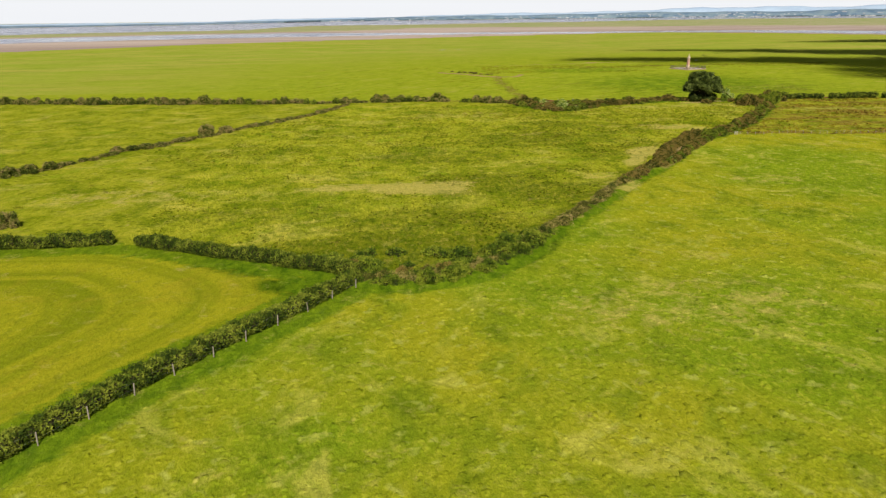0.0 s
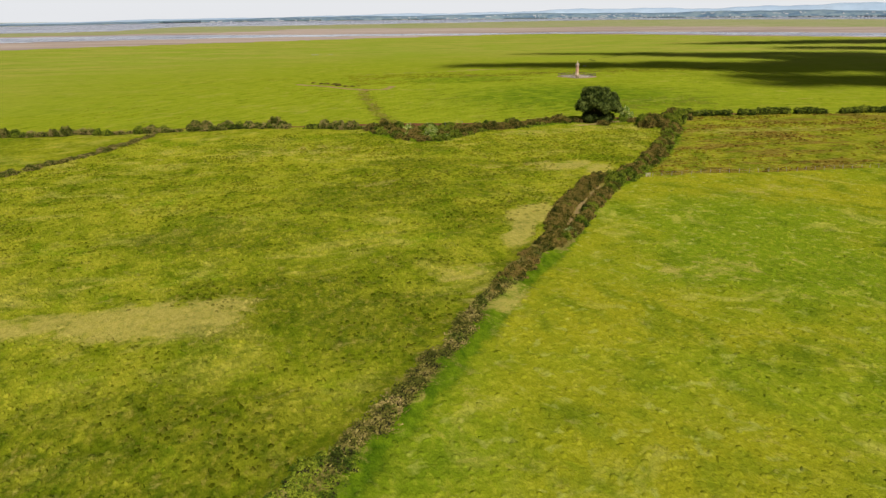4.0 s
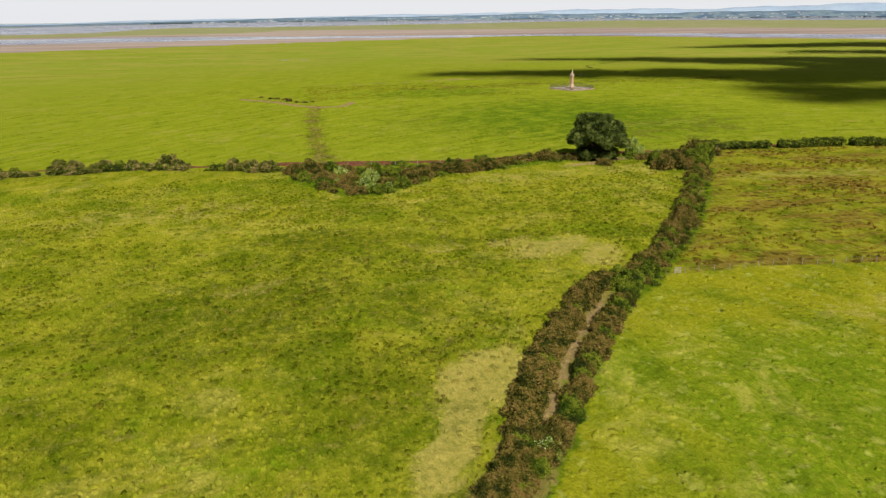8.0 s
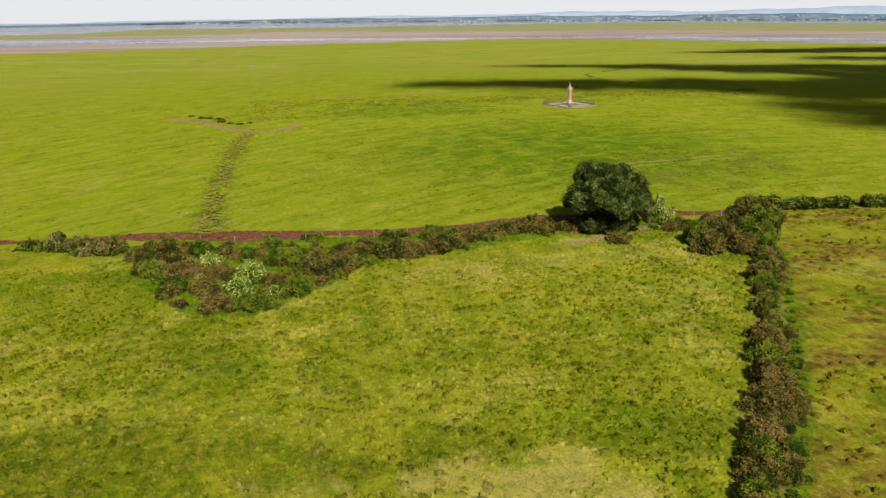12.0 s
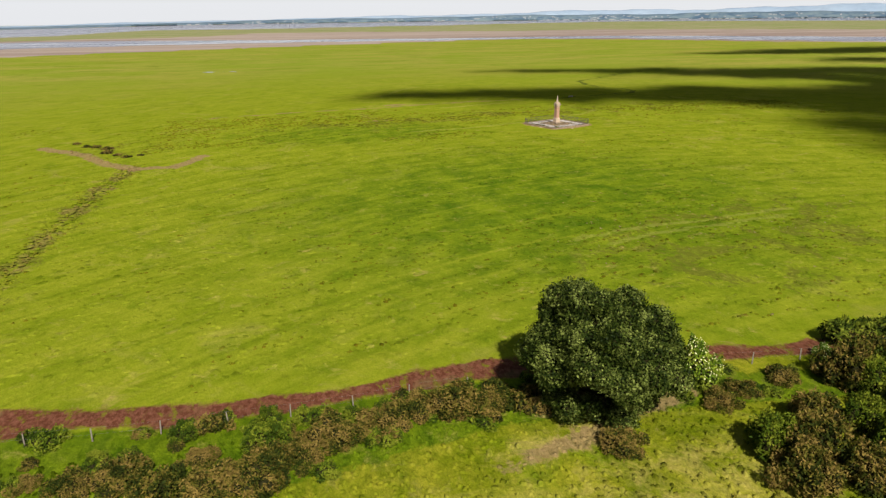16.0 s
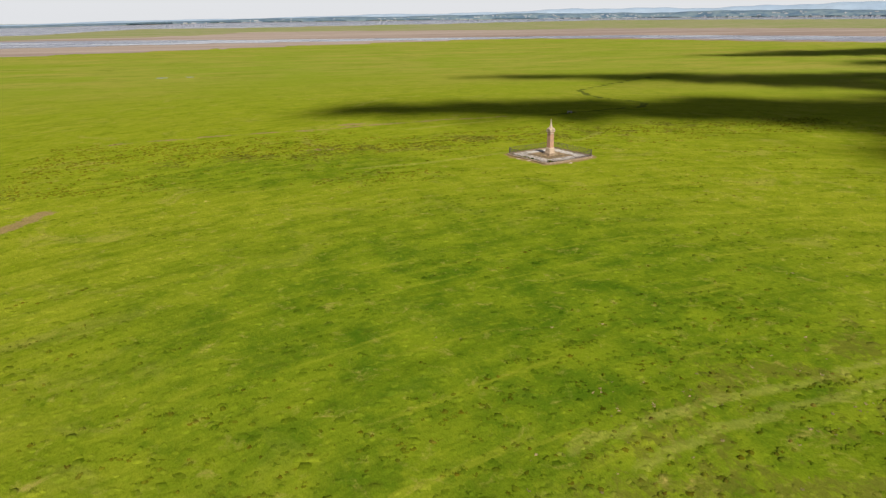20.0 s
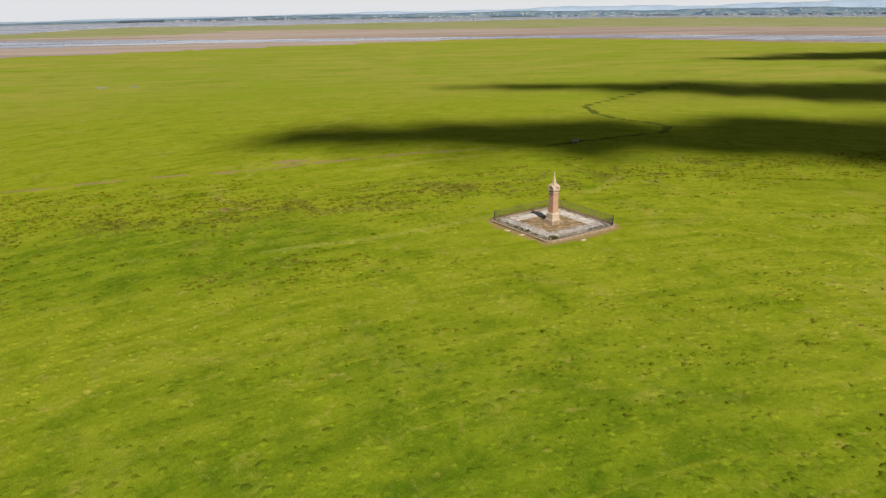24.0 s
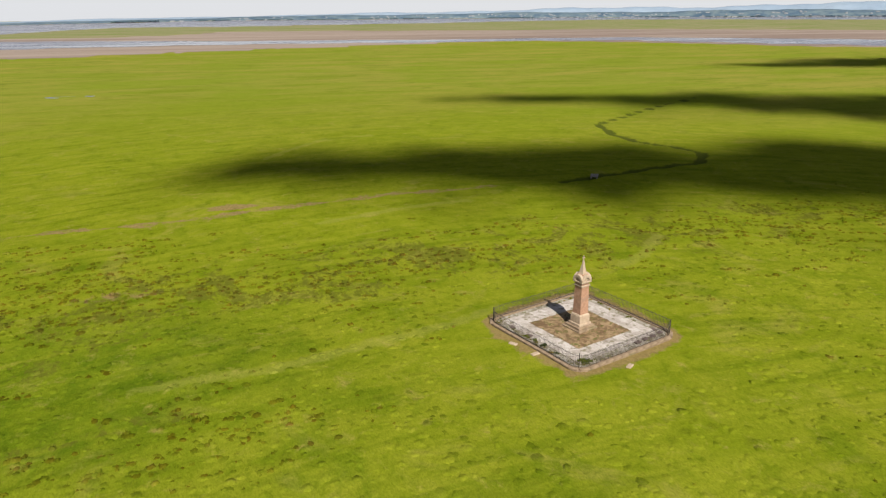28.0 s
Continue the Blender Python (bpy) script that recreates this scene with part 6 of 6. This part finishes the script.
rng = np.random.default_rng(31)
xy = scattered(-32, 112, 60, 197, 0.62, rng)
xy = xy[inside(xy[:, 0], xy[:, 1], PASTURE)]
clump = wild(xy, 0.07, 11) + 0.6 * wild(xy, 0.35, 12) + rng.normal(0, 0.35, len(xy))
grazed = land(xy[:, 0], xy[:, 1])["bare"] + 0.7 * wild(xy, 0.3, 17) + rng.normal(0, 0.2, len(xy)) > 0.75
xy, clump = xy[~grazed], clump[~grazed]
sward("thick uneven pasture grass in green and straw-coloured tufts", xy, 0.20, 0.18, smooth(0.0, 0.9, clump), 0.2 * smooth(-0.3, -0.9, clump), 11, 0.25 * smooth(0.2, 0.9, clump))
xy = scattered(-20, 120, 5, 137, 0.85, rng)
xy = xy[inside(xy[:, 0], xy[:, 1], EAST_FIELD)]
clump = wild(xy, 0.09, 13) + 0.5 * wild(xy, 0.4, 14) + rng.normal(0, 0.3, len(xy))
sward("soft even hay grass with paler seed heads", xy, 0.30, 0.11, 0.4 * smooth(0.1, 0.9, clump), 0.35 * smooth(-0.2, -0.9, clump), 12)
xy = scattered(40, 190, 205, 330, 1.05, rng)
xy = xy[np.hypot(xy[:, 0] - MONUMENT[0], xy[:, 1] - MONUMENT[1]) > 12]
clump = wild(xy, 0.10, 15) + 0.6 * wild(xy, 0.5, 16) + rng.normal(0, 0.3, len(xy))
sward("short grazed marsh turf with darker tufts", xy, 0.42, 0.10, 0.6 * smooth(0.1, 1.0, clump), 0.4 * smooth(-0.3, -1.0, clump), 13)
xy = scattered(-70, 112, 60, 196, 0.95, rng)
xy = xy[inside(xy[:, 0], xy[:, 1], PASTURE)]
f = wild(xy, 0.06, 1) + 0.5 * wild(xy, 0.25, 2) + rng.normal(0, 0.35, len(xy)) - 1.2 * smooth(176, 190, xy[:, 1]) - 1.0 * smooth(130, 90, xy[:, 1]) - 0.5 * smooth(40, 10, xy[:, 0]) * smooth(165, 140, xy[:, 1])
f += 0.6 * np.exp(-(np.hypot(xy[:, 0] - 68, xy[:, 1] - 160) / 16) ** 2) + 0.4 * np.exp(-(np.hypot((xy[:, 0] - 20) / 22, (xy[:, 1] - 172) / 9)) ** 2) - 2.0 * (np.hypot(xy[:, 0] - 68, xy[:, 1] - 147) < 4.5)
f -= 2.0 * (dist_line(xy[:, 0], xy[:, 1], BORDER_E) < 2.5)
xy = xy[f > 0.12]
sward("dark olive rush tussocks scattered over the cattle pasture", xy, 0.32, 0.22, 0.35 + 0.45 * rng.uniform(0, 1, len(xy)), 0.0, 1, 0.35 * rng.uniform(0, 1, len(xy)), 9)
xy = scattered(70, 260, 125, 198, 1.1, rng)
xy = xy[inside(xy[:, 0], xy[:, 1], ROUGH)]
f = wild(xy * np.array((0.4, 1.6)), 0.09, 3) + rng.normal(0, 0.3, len(xy))
xy = xy[f > 0.15]
sward("brown rushes in streaks on the rough ground", xy, 0.36, 0.24, 0.15 + 0.4 * rng.uniform(0, 1, len(xy)), 0.0, 2, 0.6, 6)
xy = scattered(-40, 230, 203, 350, 1.5, rng)
w = xy[:, 1] - (0.42 * (xy[:, 0] - 90) - 0.0038 * (xy[:, 0] - 90) ** 2)
f = -0.16 * smooth(245, 275, xy[:, 1]) + 0.6 * np.exp(-(np.hypot((xy[:, 0] - 130) / 30, (xy[:, 1] - 226) / 18)) ** 2) + 0.4 * np.exp(-(np.hypot((xy[:, 0] - 76) / 26, (xy[:, 1] - 226) / 20)) ** 2) + 0.4 * np.exp(-((xy[:, 1] - 342) / 14) ** 2) + wild(np.column_stack([xy[:, 0] * 0.25, w * 1.3]), 0.16, 4) + 0.5 * wild(xy, 0.03, 5) + rng.normal(0, 0.3, len(xy)) - 2.0 * (np.hypot(xy[:, 0] - MONUMENT[0], xy[:, 1] - MONUMENT[1]) < 10)
xy = dashes(xy[f > 0.57], 4, 0.55, rng)
sward("dark tussocks in long lines along the marsh ridges", xy, 0.22, 0.13, 0.20 + 0.5 * rng.uniform(0, 1, len(xy)), 0.0, 3, 0.9 * rng.uniform(0, 1, len(xy)) ** 2, 5)
xy = scattered(50, 230, 305, 356, 1.3, rng)
f = 0.35 * smooth(135, 105, xy[:, 0]) + wild(xy * np.array((0.5, 1.3)), 0.10, 6) + 0.7 * np.exp(-((xy[:, 1] - 337) / 9) ** 2) + rng.normal(0, 0.3, len(xy)) - 2.0 * (np.hypot(xy[:, 0] - MONUMENT[0], xy[:, 1] - MONUMENT[1]) < 11)
xy = dashes(xy[f > 0.62], 4, 0.6, rng)
sward("coarse brown-green tussocks on the marsh beyond the monument", xy, 0.30, 0.16, 0.2 + 0.5 * rng.uniform(0, 1, len(xy)), 0.0, 4, 0.9 * rng.uniform(0, 1, len(xy)), 5)
xy = scattered(95, 165, 203, 252, 1.6, rng)
f = wild(xy * np.array((0.5, 1.3)), 0.12, 8) + rng.normal(0, 0.3, len(xy)) + 0.5 * np.exp(-(np.hypot((xy[:, 0] - 132) / 26, (xy[:, 1] - 225) / 15)) ** 2)
tussocks("small straw-coloured tufts among the marsh ridges", dashes(xy[f > 0.7], 2, 0.4, rng), 0.13, DRY, 5)
spots = [(x, y) for x, y, a in along(DITCH + MUD_PATH[:4][::-1], 0.28)]
xy = np.array(spots) + rng.normal(0, 1.7, (len(spots), 2))
sward("brown rush tussocks along the shallow ditch", xy, 0.20, 0.14, 0.35 * rng.uniform(0, 1, len(xy)), 0.0, 7, 0.45, 6)
# weeds in the enclosure
c, q = math.cos(radians(MON_TURN)), math.sin(radians(MON_TURN))
side = rng.integers(0, 4, 130)
u, v = rng.uniform(-5.4, 5.4, 130), 5.25 + rng.normal(0, 0.2, 130)
ca, sa = np.cos(side * math.pi / 2), np.sin(side * math.pi / 2)
u, v = np.concatenate([u * ca - v * sa, rng.uniform(-2.9, 2.9, 110)]), np.concatenate([u * sa + v * ca, rng.uniform(-2.9, 2.9, 110)])
keep = np.maximum(np.abs(u), np.abs(v)) > 1.25
xy = np.column_stack([MONUMENT[0] + u * c - v * q, MONUMENT[1] + u * q + v * c])[keep]
weeds = tussocks("brown and green weeds between the stones of the enclosure", xy, 0.10, RUSH_BROWN, 6)
weeds.location.z = 0.19
